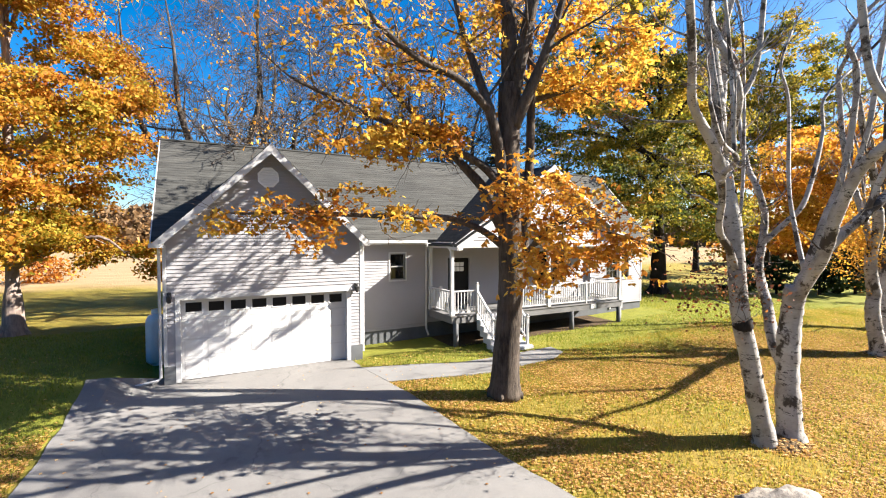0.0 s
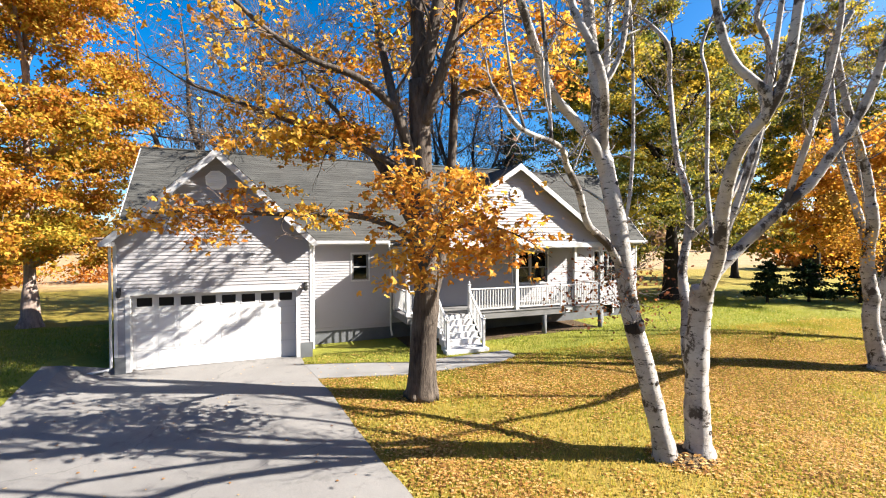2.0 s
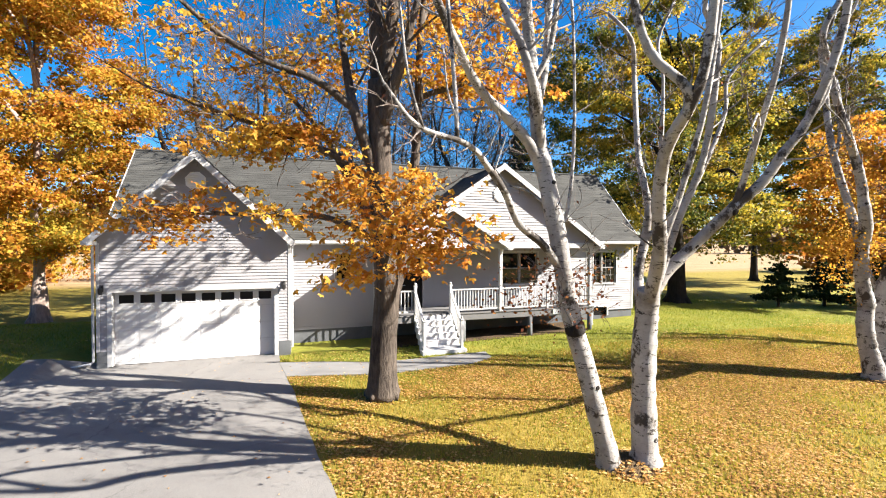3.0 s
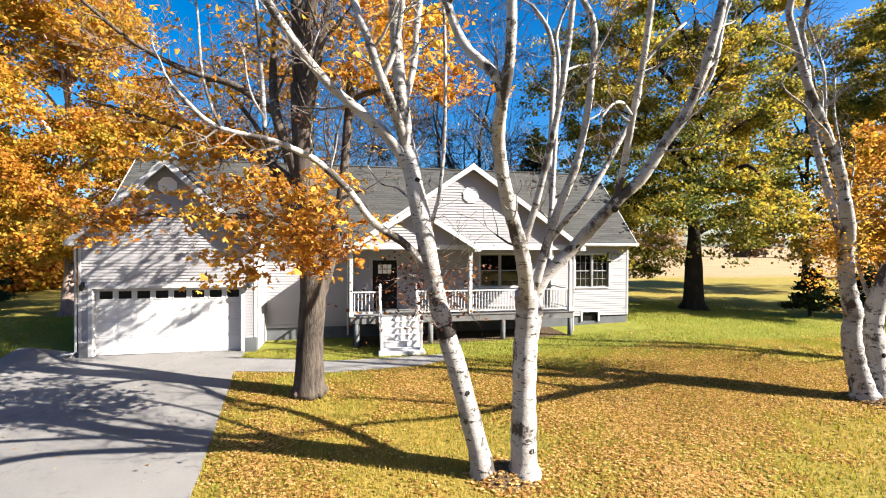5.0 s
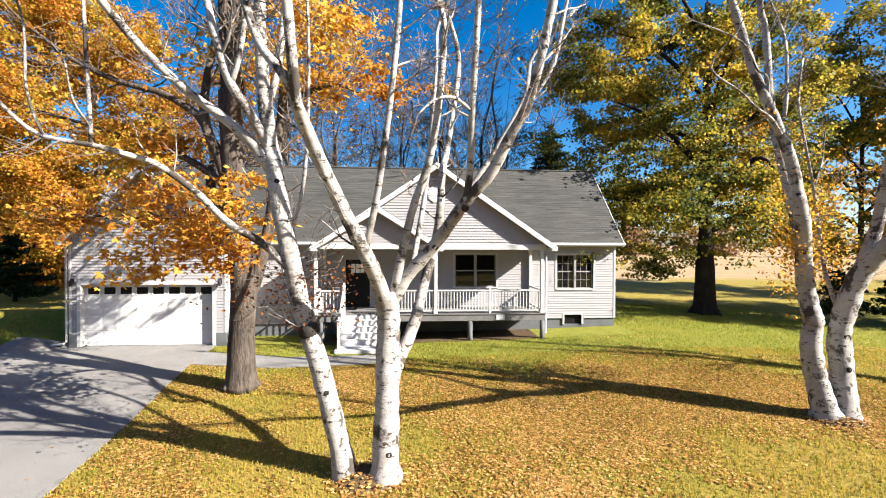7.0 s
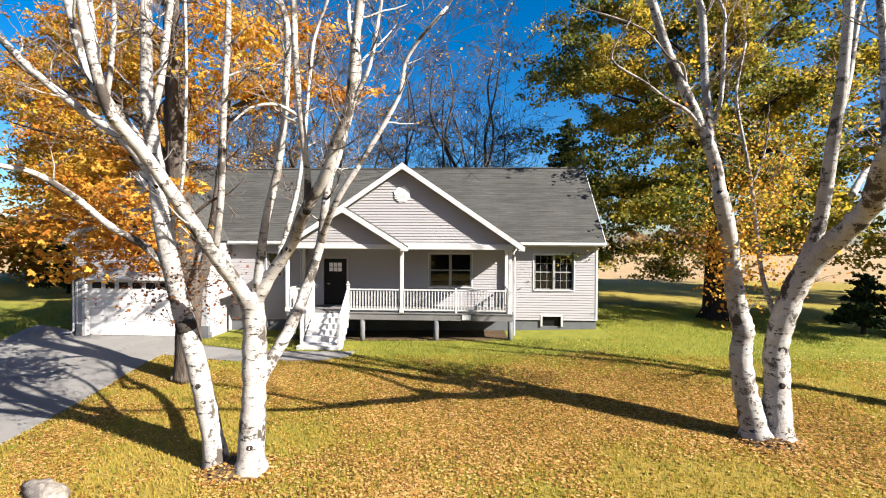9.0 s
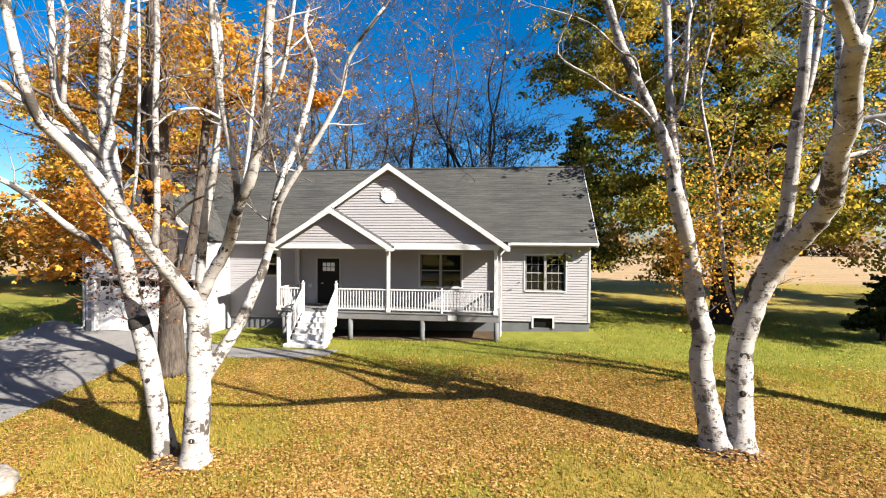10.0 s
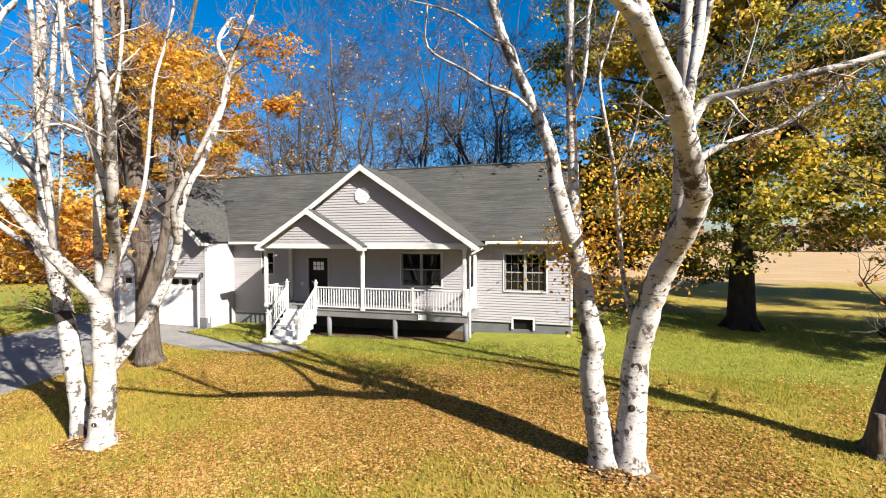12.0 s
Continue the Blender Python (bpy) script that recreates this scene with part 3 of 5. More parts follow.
gable_roof(GAPEX[0], GAPEX[1], 3.08, GSLOPE, -0.40, 32)
for sgn in (-1, 1):
    rake(GAPEX[0] + sgn * 3.1, GAPEX[1] - 3.1 * GSLOPE - 0.02, GAPEX[0], GAPEX[1] - 0.02, -0.44, 0.2)
    e = GAPEX[0] + sgn * 3.1
    part("eave_return", Shape().box(min(e, e - sgn * 0.26), max(e, e - sgn * 0.26), -0.42, 0.0, 3.78, 3.9), TRIM, house)
    s = Shape()
    s.poly([(e, -0.40, GAPEX[1] - 3.1 * GSLOPE - 0.12), (e, 0.02, GAPEX[1] - 3.1 * GSLOPE - 0.12), (GAPEX[0], 0.02, GAPEX[1] - 0.12), (GAPEX[0], -0.40, GAPEX[1] - 0.12)])
    part("rake_soffit", s, TRIM, house)
part("side_gutter", Shape().box(GX0 - 0.3, GX0 - 0.2, -0.3, 1.6, 3.78, 3.9), TRIM, house)

# porch gables
BA, BZ, BHALF, BS = 13.66, 7.10, 4.88, 0.682
SA, SZ, SHALF, SS = 11.33, 5.34, 2.56, 0.62
PY = -0.19
gable_roof(BA, BZ, BHALF, BS, PY - 0.24, 34)
gable_roof(SA, SZ, SHALF, SS, PY - 0.56, 18, back=1.7)
for ax, az, half, sl, y in ((BA, BZ, BHALF, BS, PY - 0.28), (SA, SZ, SHALF, SS, PY - 0.60)):
    for sgn in (-1, 1):
        rake(ax + sgn * (half + 0.02), az - (half + 0.02) * sl - 0.01, ax, az - 0.01, y, 0.19)
        e = ax + sgn * half
        zz = az - half * sl
        part("eave_return", Shape().box(min(e, e - sgn * 0.24), max(e, e - sgn * 0.24), y + 0.01, y + 0.45, zz - 0.17, zz - 0.06), TRIM, house)
        s = Shape()
        s.poly([(e, y + 0.03, zz - 0.1), (e, y + 0.4, zz - 0.1), (ax, y + 0.4, az - 0.1), (ax, y + 0.03, az - 0.1)])
        part("rake_soffit", s, TRIM, house)


def peak(ax, az, sl, y):
    """The small mitred board where two rakes meet."""
    w = 0.2
    s = Shape()
    front = [(ax - w, y, az - w * sl - 0.012), (ax, y, az - 0.27), (ax + w, y, az - w * sl - 0.012), (ax, y, az + 0.012)]
    back = [(p[0], y + 0.06, p[2]) for p in front]
    s.poly(front)
    for i in range(4):
        s.poly([front[i], back[i], back[(i + 1) % 4], front[(i + 1) % 4]])
    part("rake_peak", s, TRIM, house)


peak(GAPEX[0], GAPEX[1], GSLOPE, -0.445)
peak(BA, BZ, BS, PY - 0.285)
peak(SA, SZ, SS, PY - 0.605)


def tri_span(ax, az, sl, lo, hi):
    def f(z):
        w = max(0.0, (az - 0.14 - z) / sl)
        return max(lo, ax - w), min(hi, ax + w)
    return f


def gable_face(y, ax, az, sl, lo, hi, zb):
    f = tri_span(ax, az, sl, lo, hi)
    a, b = f(zb)
    s = Shape()
    s.poly([(a, y + 0.012, zb), (b, y + 0.012, zb), (ax, y + 0.012, az - 0.14)])
    s.poly([(b, y + 0.1, zb), (a, y + 0.1, zb), (ax, y + 0.1, az - 0.14)])
    part("gable_wall", s, SIDING, house)
    part("siding", clapboard(y, zb, az - 0.16, f), SIDING, house)


gable_face(PY + 0.05, BA, BZ, BS, 8.8, 18.3, 3.84)
gable_face(PY - 0.26, SA, SZ, SS, 8.8, 13.9, 3.84)
part("porch_beam", bevelled(8.86, 18.12, PY - 0.06, PY + 0.12, 3.64, 3.84, 0.008), TRIM, house, "white porch beam")
part("porch_beam", bevelled(8.86, 13.72, PY - 0.30, PY - 0.10, 3.66, 3.84, 0.008), TRIM, house)
part("porch_beam", bevelled(8.86, 9.0, PY + 0.12, WALL - 0.02, 3.64, 3.84, 0.008), TRIM, house)
part("porch_beam", bevelled(17.95, 18.12, PY + 0.12, WALL - 0.02, 3.64, 3.84, 0.008), TRIM, house)
part("porch_ceiling", Shape().box(8.86, 18.12, PY, WALL - 0.02, 3.84, 3.87), TRIM, house)
part("gable_cheek", Shape().box(18.08, 18.12, PY + 0.1, WALL, 3.84, 4.0), SIDING, house)


def octagon_vent(x, y, z, r):
    v = part("gable_vent", Shape().ring([(x, y + 0.02, z), (x, y - 0.03, z)], [r, r], 8), VENTWHITE, house, "white octagonal louvred gable vent")
    for i in range(-3, 4):
        w = math.sqrt(max(0.0, (r * 0.82) ** 2 - (i * r * 0.22) ** 2))
        part("louvre", Shape().hexa([(x - w, y - 0.055, z + i * r * 0.22 - 0.03), (x + w, y - 0.055, z + i * r * 0.22 - 0.03), (x + w, y - 0.03, z + i * r * 0.22 + 0.0), (x - w, y - 0.03, z + i * r * 0.22), (x - w, y - 0.05, z + i * r * 0.22 - 0.02), (x + w, y - 0.05, z + i * r * 0.22 - 0.02), (x + w, y - 0.03, z + i * r * 0.22 + 0.02), (x - w, y - 0.03, z + i * r * 0.22 + 0.02)]), VENTWHITE, v)


octagon_vent(13.62, PY + 0.03, 5.86, 0.34)
octagon_vent(2.42, -0.02, 5.93, 0.33)


def window(box, units, grid, y=WALL, parent=house):
    """Double-hung sashes side by side in a white frame; grid: panes across and down in each sash."""
    x0, x1, z0, z1 = box
    t = 0.055
    win = part("window", Shape().box(x0 - t, x0, y - 0.04, y + 0.1, z0 - t, z1 + t).box(x1, x1 + t, y - 0.04, y + 0.1, z0 - t, z1 + t).box(x0, x1, y - 0.04, y + 0.1, z1, z1 + t).box(x0, x1, y - 0.06, y + 0.1, z0 - t, z0), TRIM, parent, "white framed double-hung window")
    w = (x1 - x0) / units
    for u in range(units):
        a, b = x0 + u * w, x0 + (u + 1) * w
        if u:
            part("mullion", Shape().box(a - 0.045, a + 0.045, y - 0.035, y + 0.08, z0, z1), SASHGREY, win)
        a, b = a + 0.02, b - 0.02
        zm = (z0 + z1) / 2
        for lo, hi, yy in ((z0, zm + 0.02, y + 0.03), (zm - 0.02, z1, y + 0.055)):
            sash = Shape().box(a, a + 0.045, yy, yy + 0.03, lo, hi).box(b - 0.045, b, yy, yy + 0.03, lo, hi).box(a, b, yy, yy + 0.03, lo, lo + 0.045).box(a, b, yy, yy + 0.03, hi - 0.045, hi)
            for g in range(1, grid[0]):
                xg = a + (b - a) * g / grid[0]
                sash.box(xg - 0.007, xg + 0.007, yy + 0.006, yy + 0.02, lo, hi)
            for g in range(1, grid[1]):
                zg = lo + (hi - lo) * g / grid[1]
                sash.box(a, b, yy + 0.006, yy + 0.02, zg - 0.007, zg + 0.007)
            part("sash", sash, SASHGREY, win)
            part("pane", Shape().box(a + 0.03, b - 0.03, yy + 0.012, yy + 0.016, lo + 0.03, hi - 0.03), GLASS, win, "window pane tinted near-black")
    return win


window(SW, 1, (1, 1))
window(PW, 2, (1, 1))
window(RW, 2, (3, 2))
bv = part("basement_window", Shape().box(BV[0] - 0.08, BV[0], WALL - 0.03, WALL + 0.1, BV[2], BV[3] + 0.08).box(BV[1], BV[1] + 0.08, WALL - 0.03, WALL + 0.1, BV[2], BV[3] + 0.08).box(BV[0], BV[1], WALL - 0.03, WALL + 0.1, BV[3], BV[3] + 0.08), TRIM, house, "white framed dark basement window")
part("pane", Shape().box(BV[0], BV[1], WALL + 0.1, WALL + 0.12, BV[2] - 0.02, BV[3]), BLACKDOOR, bv)

door = part("front_door", Shape().box(DOOR[0] + 0.02, DOOR[1] - 0.02, WALL + 0.05, WALL + 0.1, DOOR[2], DOOR[3] - 0.02), BLACKDOOR, house, "dark front door with small lights")
part("door_frame", Shape().box(DOOR[0] - 0.08, DOOR[0] + 0.02, WALL - 0.035, WALL + 0.12, DOOR[2], DOOR[3] + 0.08).box(DOOR[1] - 0.02, DOOR[1] + 0.08, WALL - 0.035, WALL + 0.12, DOOR[2], DOOR[3] + 0.08).box(DOOR[0] + 0.02, DOOR[1] - 0.02, WALL - 0.035, WALL + 0.12, DOOR[3] - 0.02, DOOR[3] + 0.08), SIDING, door)
for i in range(3):
    for j in range(2):
        # opaque white plates give the door lights their pale look
        part("door_light", Shape().box(10.0 + i * 0.2, 10.17 + i * 0.2, WALL + 0.04, WALL + 0.048, 2.58 + j * 0.21, 2.76 + j * 0.21), VENTWHITE, door, "pale opaque door light")
part("door_handle", Shape().ring([(9.95, WALL + 0.05, 2.02), (9.95, WALL - 0.01, 2.02), (10.05, WALL - 0.015, 2.02)], [0.018, 0.018, 0.016], 8), METAL, door, "metal door lever")
part("wall_plaque", Shape().ring([(9.42, WALL - 0.02, 1.9), (9.42, WALL - 0.05, 1.9)], [0.1, 0.09], 14), TRIM, house, "small round white plaque")

# porch floor, posts, rails and steps
FLOOR = 1.06
part("porch_floor", bevelled(8.82, 18.16, PY - 0.05, WALL - 0.01, FLOOR - 0.05, FLOOR, 0.006), DECK, house, "grey boarded porch floor")
part("shade_dark_soil", draped([across((8.95 + 0.5 * i, PY - 0.02), (8.95 + 0.5 * i, WALL + 0.02), 3) for i in range(19)], 0.015), SHADED_SOIL, house, "bare soil beneath the porch, coloured dark for the deep shade")
part("rim_joist", bevelled(8.86, 18.12, PY - 0.02, PY + 0.04, FLOOR - 0.30, FLOOR - 0.05, 0.004), DECK, house)
part("rim_joist", bevelled(8.86, 8.92, PY + 0.04, WALL - 0.01, FLOOR - 0.30, FLOOR - 0.05, 0.004), DECK, house)
part("rim_joist", bevelled(18.06, 18.12, PY + 0.04, WALL - 0.01, FLOOR - 0.30, FLOOR - 0.05, 0.004), DECK, house)
for x in (9.1, 12.0, 15.03, 18.02):
    part("porch_pier", Shape().ring([(x, PY + 0.08, -0.35), (x, PY + 0.08, FLOOR - 0.3)], [0.105, 0.1], 12), PIER, house, "round grey porch pier", smooth=True)
for x, y in ((8.88, PY + 0.02), (8.88, WALL - 0.12), (13.62, PY + 0.02), (17.98, PY + 0.02), (18.0, WALL - 0.12)):
    p = part("porch_post", bevelled(x - 0.065, x + 0.065, y - 0.065, y + 0.065, FLOOR, 3.65, 0.012), TRIM, house, "square white porch post")
    part("post_base", bevelled(x - 0.085, x + 0.085, y - 0.085, y + 0.085, FLOOR, FLOOR + 0.16, 0.01), TRIM, p)
    part("post_cap", bevelled(x - 0.085, x + 0.085, y - 0.085, y + 0.085, 3.55, 3.65, 0.01), TRIM, p)
BALUSTER = bevelled(-0.018, 0.018, -0.018, 0.018, 0, 0.74, 0.004).mesh("baluster", TRIM)


def railing(a, b, n):
    """A white rail between two points of the floor's edge, with n balusters."""
    a, b = Vector(a), Vector(b)
    up = Vector((0, 0, 1))
    rl = part("railing", Shape().beam(a + up * 0.93, b + up * 0.93, 0.085, 0.05), TRIM, house, "white baluster railing")
    part("bottom_rail", Shape().beam(a + up * 0.12, b + up * 0.12, 0.05, 0.06), TRIM, rl)
    for i in range(n):
        p = a.lerp(b, (i + 0.5) / n)
        o = part("baluster", BALUSTER, TRIM, rl)
        o.matrix_basis = Matrix.Translation(p + up * 0.15)
    return rl


RY = PY + 0.02
railing((8.94, RY, FLOOR), (9.93, RY, FLOOR), 7)
railing((11.47, RY, FLOOR), (13.56, RY, FLOOR), 17)
railing((13.68, RY, FLOOR), (15.8, RY, FLOOR), 17)
railing((15.86, RY, FLOOR), (17.92, RY, FLOOR), 16)
railing((8.88, RY + 0.06, FLOOR), (8.88, WALL - 0.18, FLOOR), 13)
railing((18.0, RY + 0.06, FLOOR), (18.0, WALL - 0.18, FLOOR), 13)
part("rail_post", bevelled(15.79, 15.87, RY - 0.04, RY + 0.04, FLOOR, FLOOR + 1.02, 0.008), TRIM, house)


def newel(x, y, z0, z1):
    n = part("newel", bevelled(x - 0.05, x + 0.05, y - 0.05, y + 0.05, z0, z1, 0.01), TRIM, house, "white newel post with cap")
    part("newel_cap", bevelled(x - 0.07, x + 0.07, y - 0.07, y + 0.07, z1, z1 + 0.05, 0.015), TRIM, n)
    part("newel_knob", Shape().ring([(x, y, z1 + 0.05), (x, y, z1 + 0.09), (x, y, z1 + 0.13), (x, y, z1 + 0.16)], [0.025, 0.05, 0.045, 0.01], 10), TRIM, n, smooth=True)


FOOT = -0.13
SX0, SX1, SY0, RISE, RUN = 9.98, 11.42, PY - 0.05, (FLOOR - FOOT) / 6, 0.235
for x in (SX0, SX1):
    newel(x, RY - 0.05, FLOOR - 0.25, FLOOR + 1.1)
    newel(x, SY0 - 5 * RUN - 0.1, FOOT - 0.05, FOOT + RISE + 0.95)
    a, b = Vector((x, SY0, FLOOR)), Vector((x, SY0 - 5 * RUN - 0.1, FOOT + RISE))
    up = Vector((0, 0, 1))
    sr = part("stair_rail", Shape().beam(a + up * 0.9, b + up * 0.85, 0.08, 0.05), TRIM, house, "sloping white stair rail")
    part("bottom_rail", Shape().beam(a + up * 0.14, b + up * 0.1, 0.05, 0.05), TRIM, sr)
    for i in range(10):
        p = a.lerp(b, (i + 0.5) / 10)
        o = part("baluster", BALUSTER, TRIM, sr)
        o.matrix_basis = Matrix.Translation(p + up * 0.14)
    s = Shape()
    for i in range(1, 6):
        s.box(x - 0.025, x + 0.025, SY0 - i * RUN, SY0 - (i - 1) * RUN, max(FOOT - 0.05, FLOOR - i * RISE - 0.42), FLOOR - i * RISE - 0.04)
    part("stringer", s, TRIM, house)
for i in range(1, 6):
    z = FLOOR - i * RISE
    part("stair_tread", bevelled(SX0 - 0.04, SX1 + 0.04, SY0 - i * RUN - 0.03, SY0 - (i - 1) * RUN + 0.01, z - 0.04, z, 0.008), DOORWHITE, house, "white painted wooden step")
    part("stair_riser", Shape().box(SX0, SX1, SY0 - (i - 1) * RUN - 0.02, SY0 - (i - 1) * RUN - 0.005, z, z + RISE - 0.04), DOORWHITE, house)
part("stair_riser", Shape().box(SX0, SX1, SY0 - 5 * RUN - 0.02, SY0 - 5 * RUN - 0.005, FOOT - 0.05, FOOT + RISE - 0.04), DOORWHITE, house)


def downspout(pts, label="white downspout"):
    part("downspout", Shape().ring(pts, [0.04] * len(pts), 6), TRIM, house, label)


downspout([(8.55, EAVE_Y - 0.08, 3.82), (8.55, EAVE_Y - 0.06, 3.72), (8.72, WALL - 0.05, 3.5), (8.72, WALL - 0.05, 0.25), (8.72, WALL - 0.25, 0.02)])
part("bottom_step", bevelled(SX0 - 0.12, SX1 + 0.12, SY0 - 5 * RUN - 0.34, SY0 - 5 * RUN + 0.02, FOOT - 0.08, FOOT + 0.13, 0.012), DOORWHITE, house, "wide white bottom step")
part("joist_plate", bevelled(16.08, 16.44, PY - 0.045, PY - 0.018, 0.8, 1.01, 0.004), METAL, house, "pale plate on the porch edge")
# thin white arcs stand in for the curved tops of porch chairs
for x0, x1 in ((12.72, 13.4), (13.78, 14.6)):
    n = 12
    part("sagging_arc", Shape().ring([(x0 + (x1 - x0) * i / n, PY + 0.2, 1.72 - 0.18 * math.sin(math.pi * i / n)) for i in range(n + 1)], [0.013] * (n + 1), 6), TRIM, house, "white sagging arc standing in for a curved chair top behind the rail")
downspout([(18.42, EAVE_Y - 0.08, 3.8), (18.4, EAVE_Y - 0.08, 3.66), (18.2, 0.6, 3.5), (18.18, PY + 0.1, 3.4), (18.18, PY + 0.1, 0.2)])
downspout([(5.47, 0.05, 3.75), (5.47, 0.05, 0.1)])
downspout([(-0.5, -0.05, 3.75), (-0.5, -0.05, 0.08), (-0.58, -0.06, 0.0), (-1.45, -0.02, -0.12)])
for x in (-0.27, 5.2):
    lamp = part("wall_lantern", Shape().box(x - 0.05, x + 0.05, -0.06, -0.02, 2.28, 2.5).ring([(x, -0.05, 2.46), (x, -0.12, 2.5), (x, -0.15, 2.44)], [0.012, 0.012, 0.012], 6), LAMPBLACK, house, "black garage wall lantern")
    part("lantern_glass", Shape().ring([(x, -0.15, 2.2), (x, -0.15, 2.24), (x, -0.15, 2.38), (x, -0.15, 2.44)], [0.04, 0.06, 0.075, 0.02], 6), LAMPBLACK, lamp)

tank = thing("gas_tank", (-0.85, 2.6, -0.21), "white upright gas tank beside the garage wall", "gas tank")
part("tank_shell", Shape().ring([(-0.85, 2.6, -0.12), (-0.85, 2.6, -0.02), (-0.85, 2.6, 1.30), (-0.85, 2.6, 1.48), (-0.85, 2.6, 1.55)], [0.22, 0.3, 0.3, 0.22, 0.06], 18), METAL, tank, smooth=True)
part("tank_collar", Shape().ring([(-0.85, 2.6, 1.48), (-0.85, 2.6, 1.68)], [0.13, 0.13], 12), METAL, tank)
part("tank_foot", Shape().ring([(-0.85, 2.6, -0.26), (-0.85, 2.6, -0.1)], [0.24, 0.22], 14), METAL, tank)


# ---- trees ----
def spline(pts, n):
    """A smooth line through a few points."""
    pts = [Vector(p) for p in pts]
    if len(pts) < 3:
        return [pts[0].lerp(pts[-1], i / n) for i in range(n + 1)]
    out = []
    for i in range(len(pts) - 1):
        a, b, c, d = pts[max(i - 1, 0)], pts[i], pts[i + 1], pts[min(i + 2, len(pts) - 1)]
        m = max(1, round(n / (len(pts) - 1)))
        for q in range(m):
            t = q / m
            out.append(0.5 * ((2 * b) + (c - a) * t + (2 * a - 5 * b + 4 * c - d) * t * t + (3 * b - a - 3 * c + d) * t ** 3))
    return out + [pts[-1]]


class Tree:
    """Limbs as tubes, with twigs that grow from them; the twig ends are kept for the leaves."""

    def __init__(self, seed, thick=1.0, least=0.0035, reach=0.0):
        self.r = random.Random(seed)
        self.thick, self.least, self.reach = thick, least, reach  # twig stoutness, thinnest twig, how far high limbs run on
        self.stout, self.top, self.flare = 1.0, 99.0, 0.2
        self.wood, self.twigs, self.tips = Shape(), Shape(), []

    def limb(self, pts, r0, r1, grow=None, knobs=0.06, start=0.25):
        r0, r1 = r0 * self.stout, r1 * self.stout
        if self.reach and grow and pts[-1][2] > 6.8:
            a, b = Vector(pts[-2]), Vector(pts[-1])
            d = (b - a).normalized() + Vector((0, 0, 0.3))
            pts = list(pts) + [b + d * self.reach * 0.5 + Vector((self.r.uniform(-0.3, 0.3), self.r.uniform(-0.3, 0.3), 0)), b + d * self.reach + Vector((self.r.uniform(-0.6, 0.6), self.r.uniform(-0.6, 0.6), 0))]
        n = max(6, (6 if knobs > 0.065 else 3) * len(pts))
        line = spline(pts, n)
        rad = [max(r1, r0 + (r1 - r0) * i / (len(line) - 1)) * (1 + self.r.uniform(-knobs, knobs)) for i in range(len(line))]
        if pts[0][2] < 0 and r0 > 0.15:
            foot = pts[0][2] + 0.2
            rad = [q * (1 + self.flare * math.exp(-max(0.0, p.z - foot) / 0.24)) for p, q in zip(line, rad)]
        self.wood.ring(line, rad, 14 if r0 > 0.15 else 9 if r0 > 0.06 else 6)
        if grow:
            count, length, depth, up = grow
            for i in range(count):
                t = start + (1 - start) * (i + self.r.random()) / count
                k = min(len(line) - 2, int(t * (len(line) - 1)))
                if line[k].z > self.top:
                    continue
                self.shoot(line[k], line[k + 1] - line[k], length * self.r.uniform(0.6, 1.25) * (1.1 - 0.4 * t), rad[k] * 0.45, depth, up)
            self.shoot(line[-1], line[-1] - line[-2], length * 0.9, r1 * 0.8, depth, up, 0.25)
        return line

    def shoot(self, p, along, length, r, depth, up=0.25, spread=0.9):
        R = self.r
        d = along.normalized()
        side = Vector((R.gauss(0, 1), R.gauss(0, 1), R.gauss(0, 0.7)))
        side = (side - d * side.dot(d)).normalized()
        d = (d * (1 - spread * 0.5) + side * spread).normalized()
        seg = 4 if depth > 0 else 3
        pts, q = [p.copy()], p.copy()
        for i in range(seg):
            d = (d + Vector((R.gauss(0, 0.17), R.gauss(0, 0.17), R.gauss(0, 0.13) + up * 0.3))).normalized()
            q = q + d * length / seg
            pts.append(q.copy())
        r = max(min(r, (0.016 * length + 0.006) * self.thick), self.least)
        rad = [max(self.least, r * (1 - 0.75 * i / seg)) for i in range(seg + 1)]
        (self.wood if r > 0.022 / self.thick ** 1.5 else self.twigs).ring(pts, rad, 6 if r > 0.03 else 4 if r > 0.012 else 3, cap=False)
        if depth <= 0:
            self.tips += pts[1:]
            return
        self.tips.append(pts[-1])
        for i in range(R.choice((3, 4, 4, 5))):
            k = R.randint(1, seg - 1)
            self.shoot(pts[k].lerp(pts[k + 1], R.random()), pts[k + 1] - pts[k], length * R.uniform(0.4, 0.7), rad[k] * 0.7, depth - 1, up, R.uniform(0.5, 1.0))
        self.shoot(pts[-1], pts[-1] - pts[-2], length * R.uniform(0.45, 0.65), rad[-1], depth - 1, up, 0.35)


def blades(points, size, rng, flat=0.0, droop=0.0):
    """Small bent leaves at the points: two triangles each, turned at random. flat: how level they lie."""
    n = len(points)
    a = rng.uniform(0, 2 * np.pi, n)
    tilt = rng.normal(0, 1.0 - flat, n) * 0.9
    u = np.stack([np.cos(a), np.sin(a), np.sin(tilt) * (1 - flat) - droop], 1)
    u /= np.linalg.norm(u, axis=1)[:, None]
    ref = rng.normal(0, 1, (n, 3)) * (1 - flat) + np.array([0, 0, 1.0]) * (0.15 + flat * 6)
    w = np.cross(u, ref)
    w /= np.linalg.norm(w, axis=1)[:, None] + 1e-9
    nrm = np.cross(w, u)
    s = (size * rng.uniform(0.5, 1.5, n))[:, None]
    p = np.asarray(points)
    v = np.empty((n, 4, 3))
    v[:, 0] = p - u * s * 0.5
    v[:, 1] = p + w * s * 0.42 + nrm * s * 0.12
